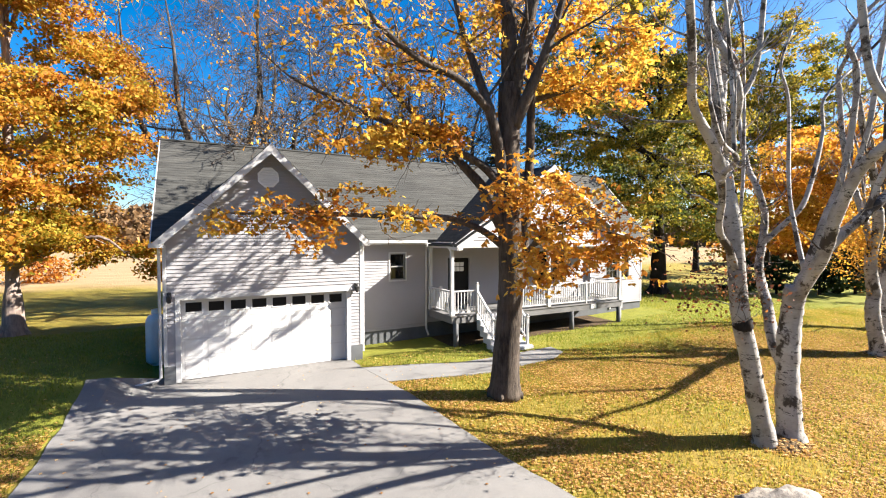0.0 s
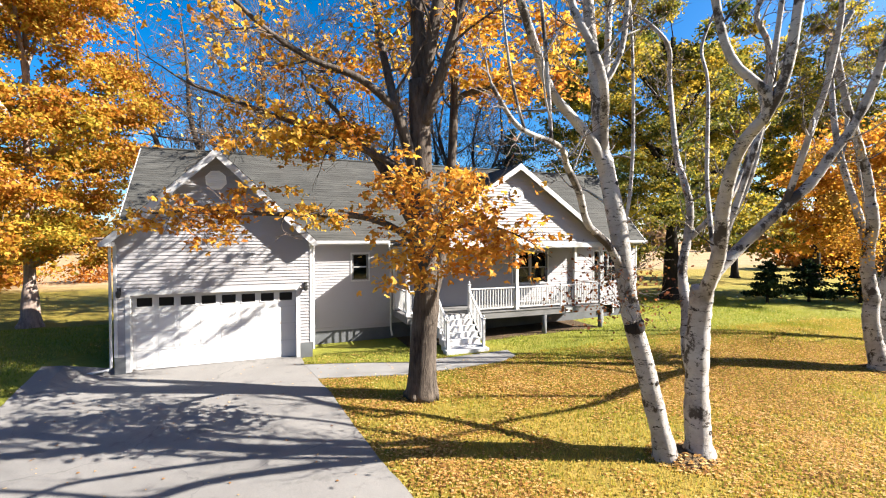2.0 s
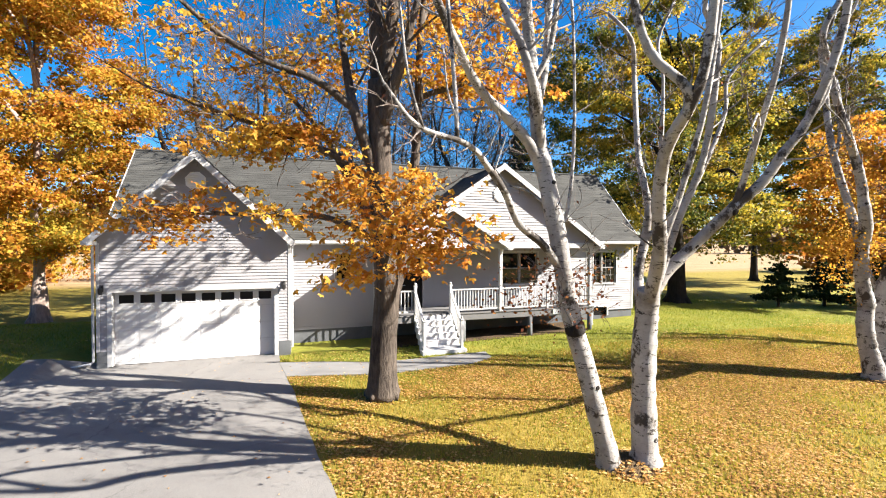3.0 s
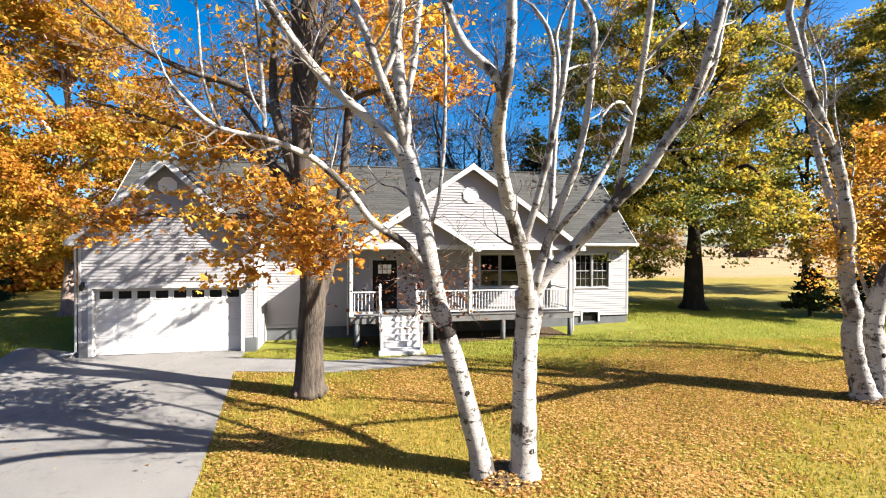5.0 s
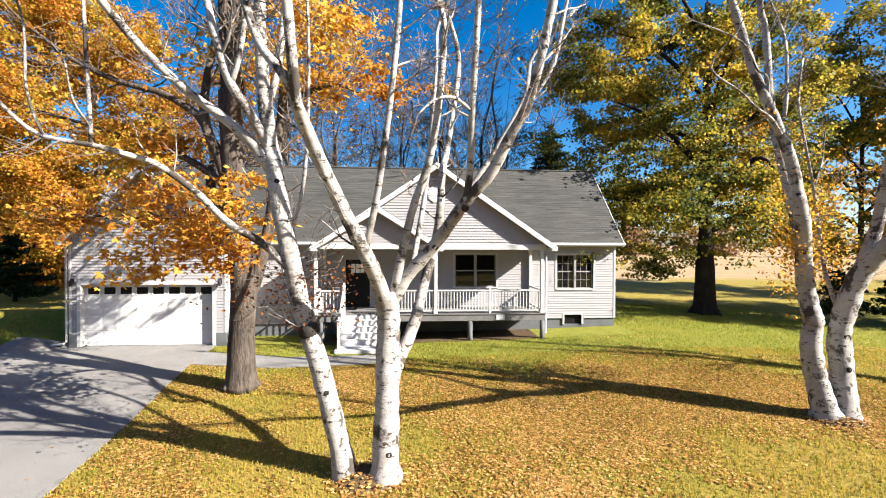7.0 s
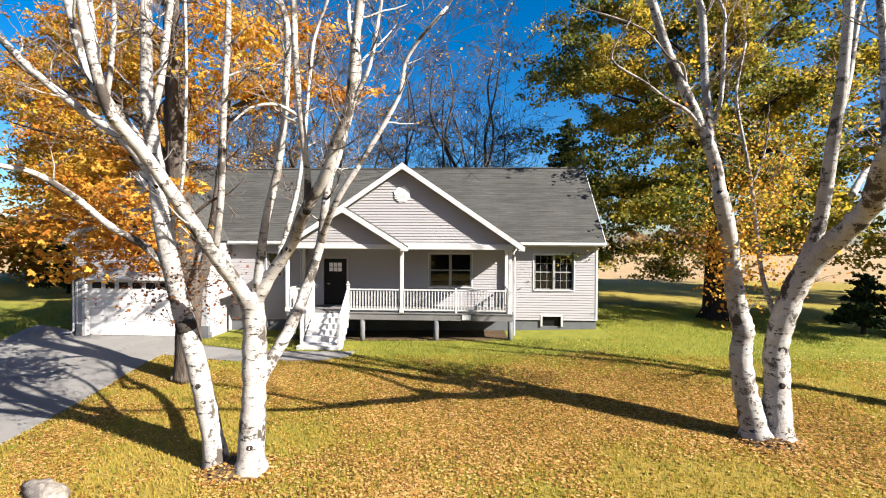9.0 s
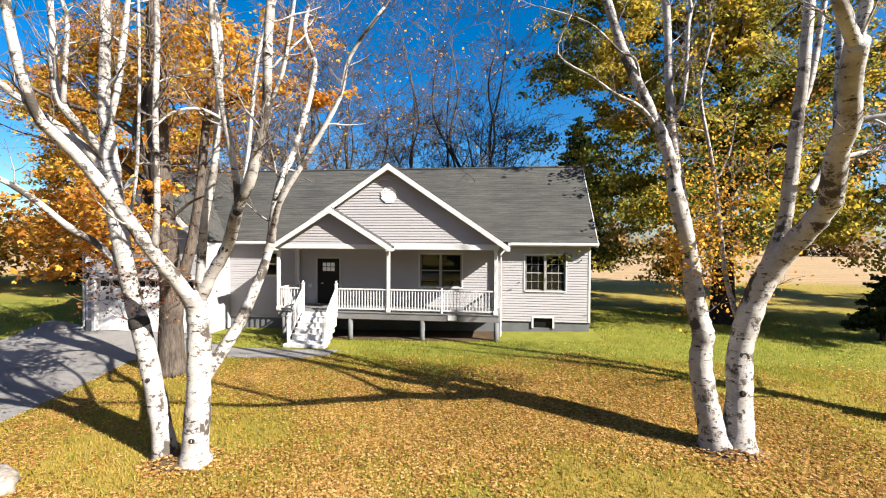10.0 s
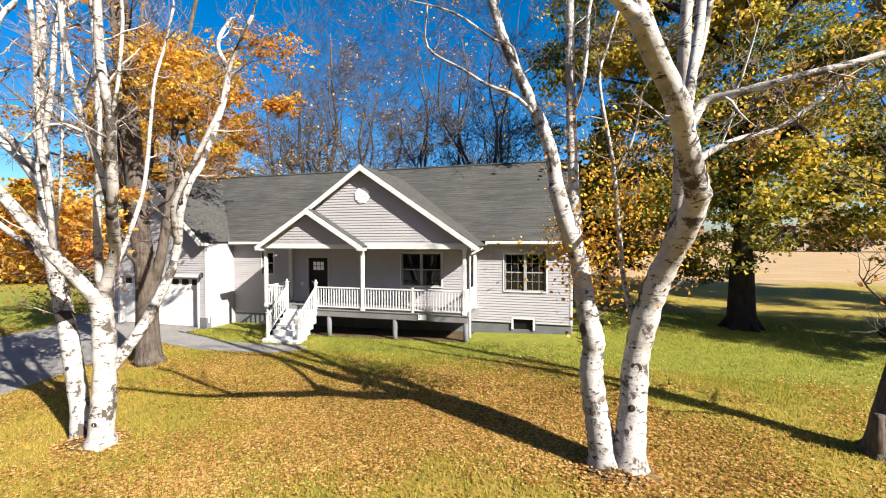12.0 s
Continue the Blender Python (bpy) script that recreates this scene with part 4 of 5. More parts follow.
    v[:, 2] = p + u * s * 0.55
    v[:, 3] = p - w * s * 0.42 + nrm * s * 0.12
    return v.reshape(-1, 3)


def lobed_leaves(points, size, rng, droop=0.35):
    """Three-lobed leaves at the points, cupped and hanging, as one mesh's places and triangles."""
    n = len(points)
    a = rng.uniform(0, 2 * np.pi, n)
    u = np.stack([np.cos(a), np.sin(a), rng.normal(0, 0.55, n) - droop], 1)
    u /= np.linalg.norm(u, axis=1)[:, None]
    w = np.cross(u, rng.normal(0, 0.6, (n, 3)) + np.array([0, 0, 1.0]))
    w /= np.linalg.norm(w, axis=1)[:, None] + 1e-9
    nrm = np.cross(w, u)
    s = (size * rng.uniform(0.65, 1.35, n))[:, None]
    base = np.asarray(points) - u * s * 0.3
    v = np.empty((n, 10, 3))
    v[:, 0] = base
    for i, (turn, reach) in enumerate(((0.0, 1.0), (0.95, 0.82), (-0.95, 0.82))):
        d = u * math.cos(turn) + w * math.sin(turn)
        e = w * math.cos(turn) - u * math.sin(turn)
        v[:, 1 + 3 * i] = base + (d * 0.55 * reach + e * 0.27 + nrm * 0.06) * s
        v[:, 2 + 3 * i] = base + (d * reach - nrm * 0.10) * s
        v[:, 3 + 3 * i] = base + (d * 0.55 * reach - e * 0.27 + nrm * 0.06) * s
    b = np.arange(n)[:, None] * 10
    tri = np.concatenate([b + np.array(t) for t in ((0, 1, 2), (0, 2, 3), (0, 4, 5), (0, 5, 6), (0, 7, 8), (0, 8, 9))], 0)
    return v.reshape(-1, 3), tri


def triangle_mesh(name, verts, tri, material):
    me = bpy.data.meshes.new(name)
    me.vertices.add(len(verts))
    me.vertices.foreach_set("co", verts.ravel())
    me.loops.add(tri.size)
    me.loops.foreach_set("vertex_index", tri.ravel())
    me.polygons.add(len(tri))
    me.polygons.foreach_set("loop_start", np.arange(len(tri)) * 3)
    me.materials.append(material)
    me.update(calc_edges=True)
    me.validate()
    return me


def leaf_mesh(name, verts, material):
    b = np.arange(len(verts) // 4)[:, None] * 4
    return triangle_mesh(name, verts, np.concatenate([b + np.array((0, 1, 2)), b + np.array((0, 2, 3))], 1).reshape(-1, 3), material)


def scatter(centres, n, sigma, rng):
    c = np.asarray([tuple(p) for p in centres])
    i = rng.integers(0, len(c), n)
    return c[i] + rng.normal(0, 1, (n, 3)) * np.asarray(sigma)


def clump(centre, radii, n, rng, lobes=14):
    """An uneven cloud of leaf places, made of small sprays."""
    c = np.asarray(centre) + rng.normal(0, 0.5, (lobes, 3)) * np.asarray(radii)
    i = rng.integers(0, lobes, n)
    return c[i] + rng.normal(0, 0.3, (n, 3)) * np.asarray(radii) * np.array([1, 1, 0.55])


def sprayed(centres, radius, n, rng, sub=8, tight=(0.24, 0.24, 0.09)):
    """Leaf places in small level sprays, several round each centre, as leaves sit on their twigs."""
    c = np.repeat(np.asarray([tuple(p) for p in centres], float), sub, axis=0)
    c = c + rng.normal(0, 1, c.shape) * np.asarray(radius)
    i = rng.integers(0, len(c), n)
    off = rng.normal(0, 1, (n, 3)) * np.asarray(tight)
    off[:, 2] -= 0.18 * np.hypot(off[:, 0], off[:, 1])
    return c[i] + off


def lobed(centre, radii, n, rng, lobes=14):
    """One bough's foliage: level sprays within an uneven oval."""
    c = np.asarray(centre) + rng.normal(0, 0.5, (lobes, 3)) * np.asarray(radii)
    return sprayed(c, np.asarray(radii) * 0.22, n, rng, 4, (0.17, 0.17, 0.06))


def finish(tree, name, base, label, bark_mat, leaf_sets=(), group="", twig_mat=TWIG):
    ob = thing(name, base, label, "tree", group)
    part("trunk", tree.wood, bark_mat, ob, smooth=True)
    if tree.twigs.v:
        tagged(part("twig_growth", tree.twigs, twig_mat, ob), kind="stuff")
    for nm, verts, mat in leaf_sets:
        o = new(nm, triangle_mesh(nm, *verts, mat) if isinstance(verts, tuple) else leaf_mesh(nm, verts, mat))
        o.parent = ob
        o.matrix_parent_inverse = Matrix.Translation(-Vector(base))
    return ob


def roots(tree, x, y, r, n=6, z=0.0, reach=1.6):
    for i in range(n):
        a = i * 2 * math.pi / n + tree.r.uniform(-0.3, 0.3)
        d = Vector((math.cos(a), math.sin(a), 0))
        c = Vector((x, y, z))
        tree.wood.ring([c + d * r * 0.35 + Vector((0, 0, r * 1.7)), c + d * r * 0.85 + Vector((0, 0, r * 0.55)), c + d * r * 1.35 + Vector((0, 0, 0.04)), c + d * r * reach + Vector((0, 0, -0.08))], [r * 0.4, r * 0.36, r * 0.24, r * 0.1], 7)


# the maple between the drive and the porch
rng = np.random.default_rng(11)
T = Tree(5, 1.05, 0.006)
T.stout, T.top = 1.2, 12.6
T.limb([(7.84, -5.03, -0.26), (7.84, -5.06, 0.39), (7.87, -5.10, 1.38), (7.94, -5.14, 2.47), (7.88, -5.21, 3.46), (7.78, -5.28, 4.85), (7.70, -5.36, 6.83), (7.66, -5.42, 8.02)], 0.315, 0.225, knobs=0.03)
roots(T, 7.84, -5.03, 0.33, z=ground_z(7.84, -5.03) + 0.05, reach=1.45)
T.limb([(7.68, -5.42, 7.63), (7.59, -5.45, 9.81), (7.42, -5.33, 11.81), (7.27, -5.18, 14.81)], 0.19, 0.05, (9, 2.4, 2, 0.3))
T.limb([(7.70, -5.46, 7.42), (7.94, -5.86, 9.54), (8.18, -6.19, 11.29), (8.48, -6.62, 13.77)], 0.16, 0.05, (8, 2.3, 2, 0.3))
T.limb([(7.73, -5.45, 6.83), (8.08, -6.05, 8.21), (8.34, -6.36, 9.29), (8.99, -7.07, 12.26)], 0.14, 0.04, (7, 2.2, 2, 0.3))
T.limb([(8.00, -5.09, 2.17), (8.37, -5.00, 3.36), (8.67, -4.92, 5.06), (8.87, -4.81, 7.55), (9.00, -4.59, 9.85), (9.44, -4.24, 12.87)], 0.16, 0.05, (8, 2.3, 2, 0.3), start=0.5)
T.limb([(7.83, -5.22, 3.95), (7.43, -5.23, 4.60), (7.11, -5.20, 5.24), (6.83, -4.58, 5.95), (6.61, -3.91, 6.56), (6.06, -3.25, 7.47), (5.25, -2.69, 8.48)], 0.15, 0.04, (7, 2.0, 2, 0.15), start=0.4)
T.limb([(7.78, -5.28, 5.05), (7.38, -5.40, 6.23), (7.04, -5.47, 7.22), (6.88, -4.91, 8.63), (6.81, -4.35, 9.89), (6.45, -3.90, 12.85)], 0.15, 0.04, (8, 2.2, 2, 0.3), start=0.45)
T.limb([(7.73, -5.28, 5.24), (6.89, -5.26, 5.93), (5.89, -4.81, 6.44), (4.90, -4.44, 6.84), (3.63, -4.58, 7.17), (2.38, -4.82, 7.50)], 0.10, 0.03, (11, 1.3, 1, 0.1), start=0.3)
T.limb([(7.04, -5.47, 7.22), (6.10, -5.60, 7.81), (5.02, -5.63, 8.09), (3.95, -5.85, 8.57), (2.98, -6.08, 9.35)], 0.09, 0.03, (9, 1.4, 2, 0.2), start=0.3)
T.limb([(7.80, -5.26, 3.66), (7.19, -5.04, 4.21), (6.29, -4.77, 4.56), (5.11, -4.61, 4.60), (3.74, -4.64, 4.60), (2.57, -4.39, 4.65), (1.39, -3.55, 4.62)], 0.09, 0.02, (9, 0.9, 1, 0.05), start=0.35)
T.limb([(7.81, -5.30, 3.16), (7.85, -6.09, 3.84), (7.66, -6.98, 4.31), (7.33, -7.86, 4.39)], 0.06, 0.02, (10, 1.1, 1, 0.0), start=0.2)
T.limb([(7.85, -6.09, 3.84), (8.3, -6.9, 4.3), (8.7, -7.7, 4.2), (8.8, -8.5, 4.0)], 0.04, 0.015, (6, 0.8, 1, 0.05), start=0.2)
T.limb([(7.83, -5.27, 4.45), (8.67, -5.41, 5.05), (9.37, -5.50, 5.34)], 0.05, 0.02, (5, 0.9, 1, 0.05))
T.limb([(8.92, -4.67, 7.95), (9.75, -4.90, 8.25), (10.65, -5.04, 8.60), (11.65, -4.94, 9.46)], 0.08, 0.03, (9, 1.3, 1, 0.1), start=0.25)
T.limb([(9.00, -4.59, 9.85), (9.45, -3.4, 10.9), (9.9, -2.0, 11.8), (10.1, -1.0, 12.6)], 0.07, 0.03, (8, 1.4, 1, 0.2), start=0.2)
high = [p for p in T.tips if 7.6 < p.z < 11.5 and noise.noise(Vector((p.x * 0.5, p.y * 0.5, p.z * 0.5))) > -0.05]
low = [lobed(c, r, n, rng, k) for c, r, n, k in (
    ((7.45, -7.45, 4.2), (1.15, 1.0, 1.0), 900, 42), ((6.5, -7.0, 5.1), (0.9, 0.8, 0.5), 380, 16), ((8.5, -8.15, 3.85), (0.9, 0.8, 0.5), 340, 16), ((8.3, -7.1, 4.75), (0.8, 0.7, 0.5), 240, 12),
    ((8.0, -7.05, 3.4), (0.7, 0.6, 0.35), 150, 8), ((6.8, -7.6, 3.4), (0.6, 0.5, 0.5), 220, 9), ((8.5, -6.4, 5.5), (0.6, 0.5, 0.4), 160, 7))]
arm = [lobed(c, r, n, rng, k) for c, r, n, k in (
    ((1.5, -3.55, 4.5), (0.7, 0.6, 0.3), 230, 9), ((2.35, -4.2, 4.7), (0.6, 0.6, 0.3), 170, 8), ((3.15, -4.65, 4.5), (0.75, 0.6, 0.42), 380, 12), ((3.9, -4.7, 4.95), (0.6, 0.5, 0.3), 170, 8),
    ((4.9, -4.6, 4.6), (0.7, 0.5, 0.25), 200, 8), ((6.0, -4.75, 4.7), (0.6, 0.5, 0.25), 130, 6))]
bough = [lobed(c, r, n, rng, k) for c, r, n, k in (
    ((4.75, -4.45, 6.55), (1.25, 0.9, 0.62), 1000, 34), ((5.9, -4.9, 6.75), (0.8, 0.7, 0.42), 520, 14), ((3.6, -4.6, 7.2), (0.9, 0.7, 0.4), 170, 12), ((10.35, -5.04, 8.45), (1.9, 1.2, 0.5), 1250, 40), ((10.18, -6.71, 9.10), (1.3, 0.9, 0.6), 620, 26),
    ((9.37, -5.76, 9.92), (0.9, 0.9, 0.6), 500, 16), ((12.13, -3.25, 8.71), (0.7, 0.5, 0.4), 380, 10), ((3.66, -5.86, 8.67), (1.5, 1.2, 0.7), 150, 16), ((6.8, -2.7, 9.2), (1.4, 0.9, 0.5), 620, 18), ((9.9, -1.6, 12.0), (1.5, 1.3, 0.7), 800, 26), ((5.4, -3.6, 8.5), (1.2, 0.9, 0.5), 220, 14), ((6.5, -5.3, 9.2), (1.0, 0.8, 0.5), 200, 12))]
bough += [scatter([p for p in T.tips if 11 > p.z > 6.4][::7], 520, (0.14, 0.14, 0.07), rng), scatter(high[::11], 620, (0.16, 0.16, 0.07), rng)]
finish(T, "maple_tree", (7.84, -5.03, ground_z(7.84, -5.03)), "tall maple with sparse orange-yellow leaves beside the driveway", BARK, [("crown", lobed_leaves(np.concatenate(bough), 0.115, rng), L_MAPLE), ("drive_bough_foliage", lobed_leaves(np.concatenate(arm), 0.115, rng), L_MAPLE), ("low_foliage", lobed_leaves(np.concatenate(low), 0.115, rng), L_AMBER)])


def mound(tree_ob, x, y, r, tall=1.0):
    """The low hump of bare earth and surface roots that a stem stands in."""
    R = random.Random(int(x * 10))
    s = Shape()
    n = 26
    for j, (q, h) in enumerate(((0.0, 0.13), (0.35, 0.12), (0.62, 0.07), (0.85, 0.02), (1.0, -0.08))):
        for i in range(n):
            a = i * 2 * math.pi / n
            w = 1 + 0.28 * noise.noise(Vector((math.cos(a) * 1.5 + x, math.sin(a) * 1.5, 2.0)))
            s.v.append((x + math.cos(a) * r * q * w * 1.15, y + math.sin(a) * r * q * w, ground_z(x, y) + h * tall + R.uniform(-0.015, 0.02) * (q < 1)))
    for j in range(4):
        for i in range(n):
            a, b = j * n + i, j * n + (i + 1) % n
            s.f.append((a, b, b + n, a + n))
            s.uv += [(0, 0)] * 4
    part("root_mound", s, ROOTS, tree_ob, "brown earth and roots at the foot", smooth=True)
    g = np.random.default_rng(int(x * 7))
    a, q = g.uniform(0, 2 * np.pi, 420), np.sqrt(g.uniform(0.08, 1.3, 420))
    p = np.stack([x + np.cos(a) * q * r * 1.1, y + np.sin(a) * q * r, ground_z(x, y) + tall * np.interp(q, (0, 0.35, 0.62, 0.85, 1.0), (0.13, 0.12, 0.07, 0.02, 0.0)) + 0.03], 1)
    o = new("fallen_leaves", leaf_mesh("mound_leaves", blades(p, 0.07, g, flat=0.6), L_FALLEN))
    o.parent, o.matrix_parent_inverse = tree_ob, Matrix.Translation(-tree_ob.location)
    tagged(o, kind="stuff")


# the first birch, two stems from one root
rng = np.random.default_rng(21)
T = Tree(8, 1.2, 0.0045, 1.4)
T.stout, T.flare = 0.93, 0.3
FEW, SOME = (5, 0.9, 1, 0.3), (8, 1.1, 2, 0.3)
# its leaning stem, with a long limb to the drive side and two more above
T.limb([(11.42, -9.84, -0.55), (11.36, -9.82, -0.1), (11.17, -9.76, 0.65), (10.92, -9.72, 1.6), (10.70, -9.68, 2.3), (10.50, -9.70, 3.1), (10.30, -9.72, 4.1), (10.12, -9.66, 5.0), (10.02, -9.60, 5.55)], 0.215, 0.172, (5, 0.8, 1, 0.2), 0.06, 0.45)
T.limb([(10.02, -9.60, 5.45), (9.93, -9.60, 6.2), (9.87, -9.60, 6.77), (9.78, -9.50, 8.0), (9.70, -9.40, 9.6)], 0.165, 0.07, SOME, 0.06, 0.3)
T.limb([(10.10, -9.62, 5.05), (9.72, -9.72, 5.68), (9.20, -9.75, 6.15), (8.66, -9.85, 6.55), (8.10, -10.20, 7.12), (7.45, -10.55, 8.0)], 0.112, 0.05, SOME, 0.06, 0.35)
T.limb([(10.00, -9.62, 5.6), (9.78, -9.90, 6.1), (9.50, -10.20, 6.64), (9.28, -10.15, 7.3), (9.05, -9.95, 8.0), (8.85, -9.80, 9.2)], 0.10, 0.05, SOME, 0.06, 0.35)
T.limb([(9.92, -9.60, 6.35), (10.12, -9.56, 7.1), (10.25, -9.50, 8.4)], 0.08, 0.045, FEW)
T.limb([(9.52, -10.18, 6.62), (9.75, -10.35, 7.2), (9.85, -10.4, 8.3)], 0.06, 0.035, FEW)
T.limb([(10.42, -9.72, 3.35), (9.95, -9.82, 3.85), (9.39, -9.95, 4.22), (8.95, -10.25, 4.75), (8.49, -10.52, 5.14), (8.20, -10.85, 5.24), (7.88, -11.05, 5.32), (7.20, -11.22, 5.45), (6.75, -11.33, 5.9)], 0.085, 0.03, (7, 0.7, 1, 0.25), 0.07, 0.45)
T.limb([(7.84, -11.05, 5.32), (7.79, -11.04, 6.17), (7.67, -10.97, 7.64)], 0.038, 0.018, (4, 0.5, 1, 0.3))
T.limb([(7.84, -11.05, 5.6), (7.66, -11.15, 5.95), (7.58, -11.2, 6.5)], 0.02, 0.012, (2, 0.3, 1, 0.3))
T.limb([(7.29, -11.22, 5.43), (7.09, -11.24, 6.05), (6.99, -11.16, 7.03)], 0.024, 0.014, (3, 0.4, 1, 0.3))
T.limb([(10.33, -9.73, 3.87), (10.60, -9.69, 4.86), (10.70, -9.66, 6.34), (10.66, -9.60, 8.52)], 0.045, 0.022, SOME)
T.limb([(10.22, -9.7, 4.5), (9.85, -9.35, 4.9), (9.55, -9.2, 5.0), (9.3, -9.1, 5.35)], 0.028, 0.012, (4, 0.4, 1, 0.2))
# its upright stem, forked at head height
T.limb([(12.16, -9.98, -0.6), (12.15, -9.95, 0.0), (12.17, -9.90, 0.65), (12.19, -9.88, 1.7), (12.20, -9.94, 2.55), (12.14, -10.02, 3.0)], 0.262, 0.22, None, 0.075)
T.limb([(12.17, -9.98, 2.7), (12.02, -10.32, 3.25), (11.80, -10.65, 3.80), (11.45, -10.97, 4.58), (11.15, -11.42, 5.35), (11.04, -11.90, 5.78)], 0.16, 0.095, FEW, 0.07, 0.4)
T.limb([(11.04, -11.88, 5.74), (11.06, -12.15, 6.25), (11.02, -12.35, 7.2), (10.98, -12.5, 8.6)], 0.085, 0.05, SOME, 0.06, 0.4)
T.limb([(11.06, -11.85, 5.7), (10.93, -12.00, 6.08), (10.50, -11.75, 6.65), (10.2, -11.7, 7.6), (10.0, -11.7, 8.8)], 0.082, 0.045, SOME, 0.06, 0.4)
T.limb([(11.84, -10.60, 3.75), (12.04, -10.78, 4.6), (12.17, -10.95, 5.4), (12.29, -11.10, 6.2), (12.42, -11.2, 7.5), (12.45, -11.3, 8.6)], 0.066, 0.04, SOME, 0.06, 0.4)
T.limb([(12.16, -9.94, 2.62), (12.52, -10.02, 3.25), (13.02, -10.24, 3.85), (13.50, -10.65, 4.55), (13.88, -10.91, 5.0), (14.15, -11.12, 5.55), (14.41, -11.33, 6.08), (14.58, -11.60, 6.95), (14.72, -11.75, 8.0)], 0.135, 0.05, SOME, 0.08, 0.45)
T.limb([(12.21, -9.80, 1.2), (12.36, -9.52, 1.6), (12.58, -9.32, 2.05), (12.73, -9.18, 2.46), (12.84, -9.0, 2.9), (12.98, -8.86, 3.4), (13.14, -8.85, 4.0), (13.22, -8.84, 4.7), (13.27, -8.61, 5.4), (13.42, -8.28, 6.1), (13.70, -7.82, 8.0)], 0.152, 0.05, SOME, 0.07, 0.5)
T.limb([(13.14, -8.85, 3.94), (13.39, -9.17, 4.38), (13.71, -9.44, 4.87), (14.29, -9.43, 5.77), (14.88, -9.35, 6.86)], 0.08, 0.035, FEW, start=0.4)
T.limb([(12.60, -9.98, 3.32), (12.78, -9.70, 4.27), (12.94, -9.48, 5.37), (13.09, -9.37, 7.35)], 0.06, 0.03, FEW, start=0.4)
T.limb([(12.30, -10.03, 3.0), (12.60, -10.28, 4.36), (12.97, -10.49, 5.54), (13.15, -10.62, 7.52)], 0.09, 0.04, SOME, start=0.4)
T.limb([(13.52, -10.68, 4.58), (13.57, -10.85, 5.17), (13.56, -11.15, 6.1), (13.58, -11.4, 7.0), (13.62, -11.55, 8.3)], 0.07, 0.04, FEW)
T.limb([(13.57, -11.1, 5.95), (13.25, -11.3, 6.1), (12.95, -11.5, 6.0), (12.7, -11.6, 5.75)], 0.035, 0.016, (3, 0.4, 1, 0.1))
T.limb([(14.40, -11.32, 6.05), (14.75, -11.45, 6.6), (14.95, -11.5, 7.6)], 0.04, 0.02, FEW)
extra = [np.array((10.41, -9.42, 2.98)) + rng.normal(0, 1, (620, 3)) * (0.65, 0.55, 0.42), scatter(T.tips[::4], 200, (0.08, 0.08, 0.08), rng)]
for i in range(16):
    T.shoot(Vector((10.51, -9.66, 2.6 + 0.07 * i)), Vector((rng.normal(), rng.normal(), 0.4)), 0.75, 0.012, 1, 0.1)
birch = finish(T, "birch_tree", (11.82, -9.89, ground_z(11.82, -9.89)), "white birch with two bare stems and a black scar", BIRCH, [("dry_leaves", blades(np.concatenate(extra), 0.06, rng, droop=0.4), L_DRY)], "birches on the lawn", BIRCHTWIG)
mound(birch, 11.83, -9.92, 0.62, 1.1)
SCAR = bark("scar_black", (0.012, 0.011, 0.011), (0.04, 0.035, 0.032), 14)
part("bark_scar", Shape().ring([(10.745, -9.69, 2.15), (10.73, -9.70, 2.2), (10.70, -9.70, 2.33), (10.685, -9.68, 2.38)], [0.165, 0.192, 0.19, 0.165], 16), SCAR, birch, "black healed scar", smooth=True)


def knot(tree_ob, p, d, r, out):
    """A dark healed branch collar on a stem's face."""
    p, d = Vector(p), Vector(d).normalized()
    part("bark_knot", Shape().ring([p + d * (out * 0.93 - 0.05), p + d * (out * 0.93 - 0.012), p + d * (out * 0.93 + 0.004), p + d * (out * 0.93 - 0.008)], [r * 1.1, r * 1.0, r * 0.7, r * 0.25], 12), SCAR, tree_ob, "dark knot hole", smooth=True)


for p, d, r, out in (((12.16, -9.96, 0.1), (0.3, -0.95, 0), 0.06, 0.24), ((12.19, -9.88, 1.6), (-0.2, -0.97, 0), 0.055, 0.215), ((12.19, -9.9, 2.2), (0.6, -0.8, 0), 0.07, 0.2), ((11.46, -10.96, 4.55), (0.2, -0.97, 0.1), 0.05, 0.115), ((13.5, -10.66, 4.5), (0.2, -0.8, -0.5), 0.07, 0.085), ((13.02, -10.25, 3.85), (0.1, -0.8, -0.5), 0.06, 0.1), ((10.13, -9.67, 5.0), (0.3, -0.95, 0), 0.05, 0.165), ((11.05, -9.75, 1.15), (0.2, -0.97, 0), 0.05, 0.195)):
    knot(birch, p, d, r, out)
birch.location.y += 0.17

# the second birch, one stem upright, the other leaning out over the lawn
rng = np.random.default_rng(31)
T = Tree(14, 1.2, 0.0045, 1.2)
T.stout, T.flare = 0.93, 0.4
T.limb([(22.64, -8.15, -0.45), (22.52, -8.07, 0.2), (22.42, -8.00, 0.75), (22.34, -7.96, 1.46), (22.38, -7.98, 2.0), (22.30, -7.95, 2.4), (22.18, -7.93, 3.1), (22.08, -8.0, 3.7), (21.87, -8.20, 4.32), (21.67, -8.25, 5.06)], 0.275, 0.165, (4, 0.8, 1, 0.3), 0.075, 0.5)
T.limb([(21.69, -8.24, 5.0), (21.60, -8.22, 5.6), (21.42, -8.2, 6.2), (21.20, -8.18, 6.7), (20.95, -8.15, 7.3), (20.62, -8.1, 8.1), (20.3, -8.05, 9.2)], 0.15, 0.08, FEW, 0.07, 0.35)
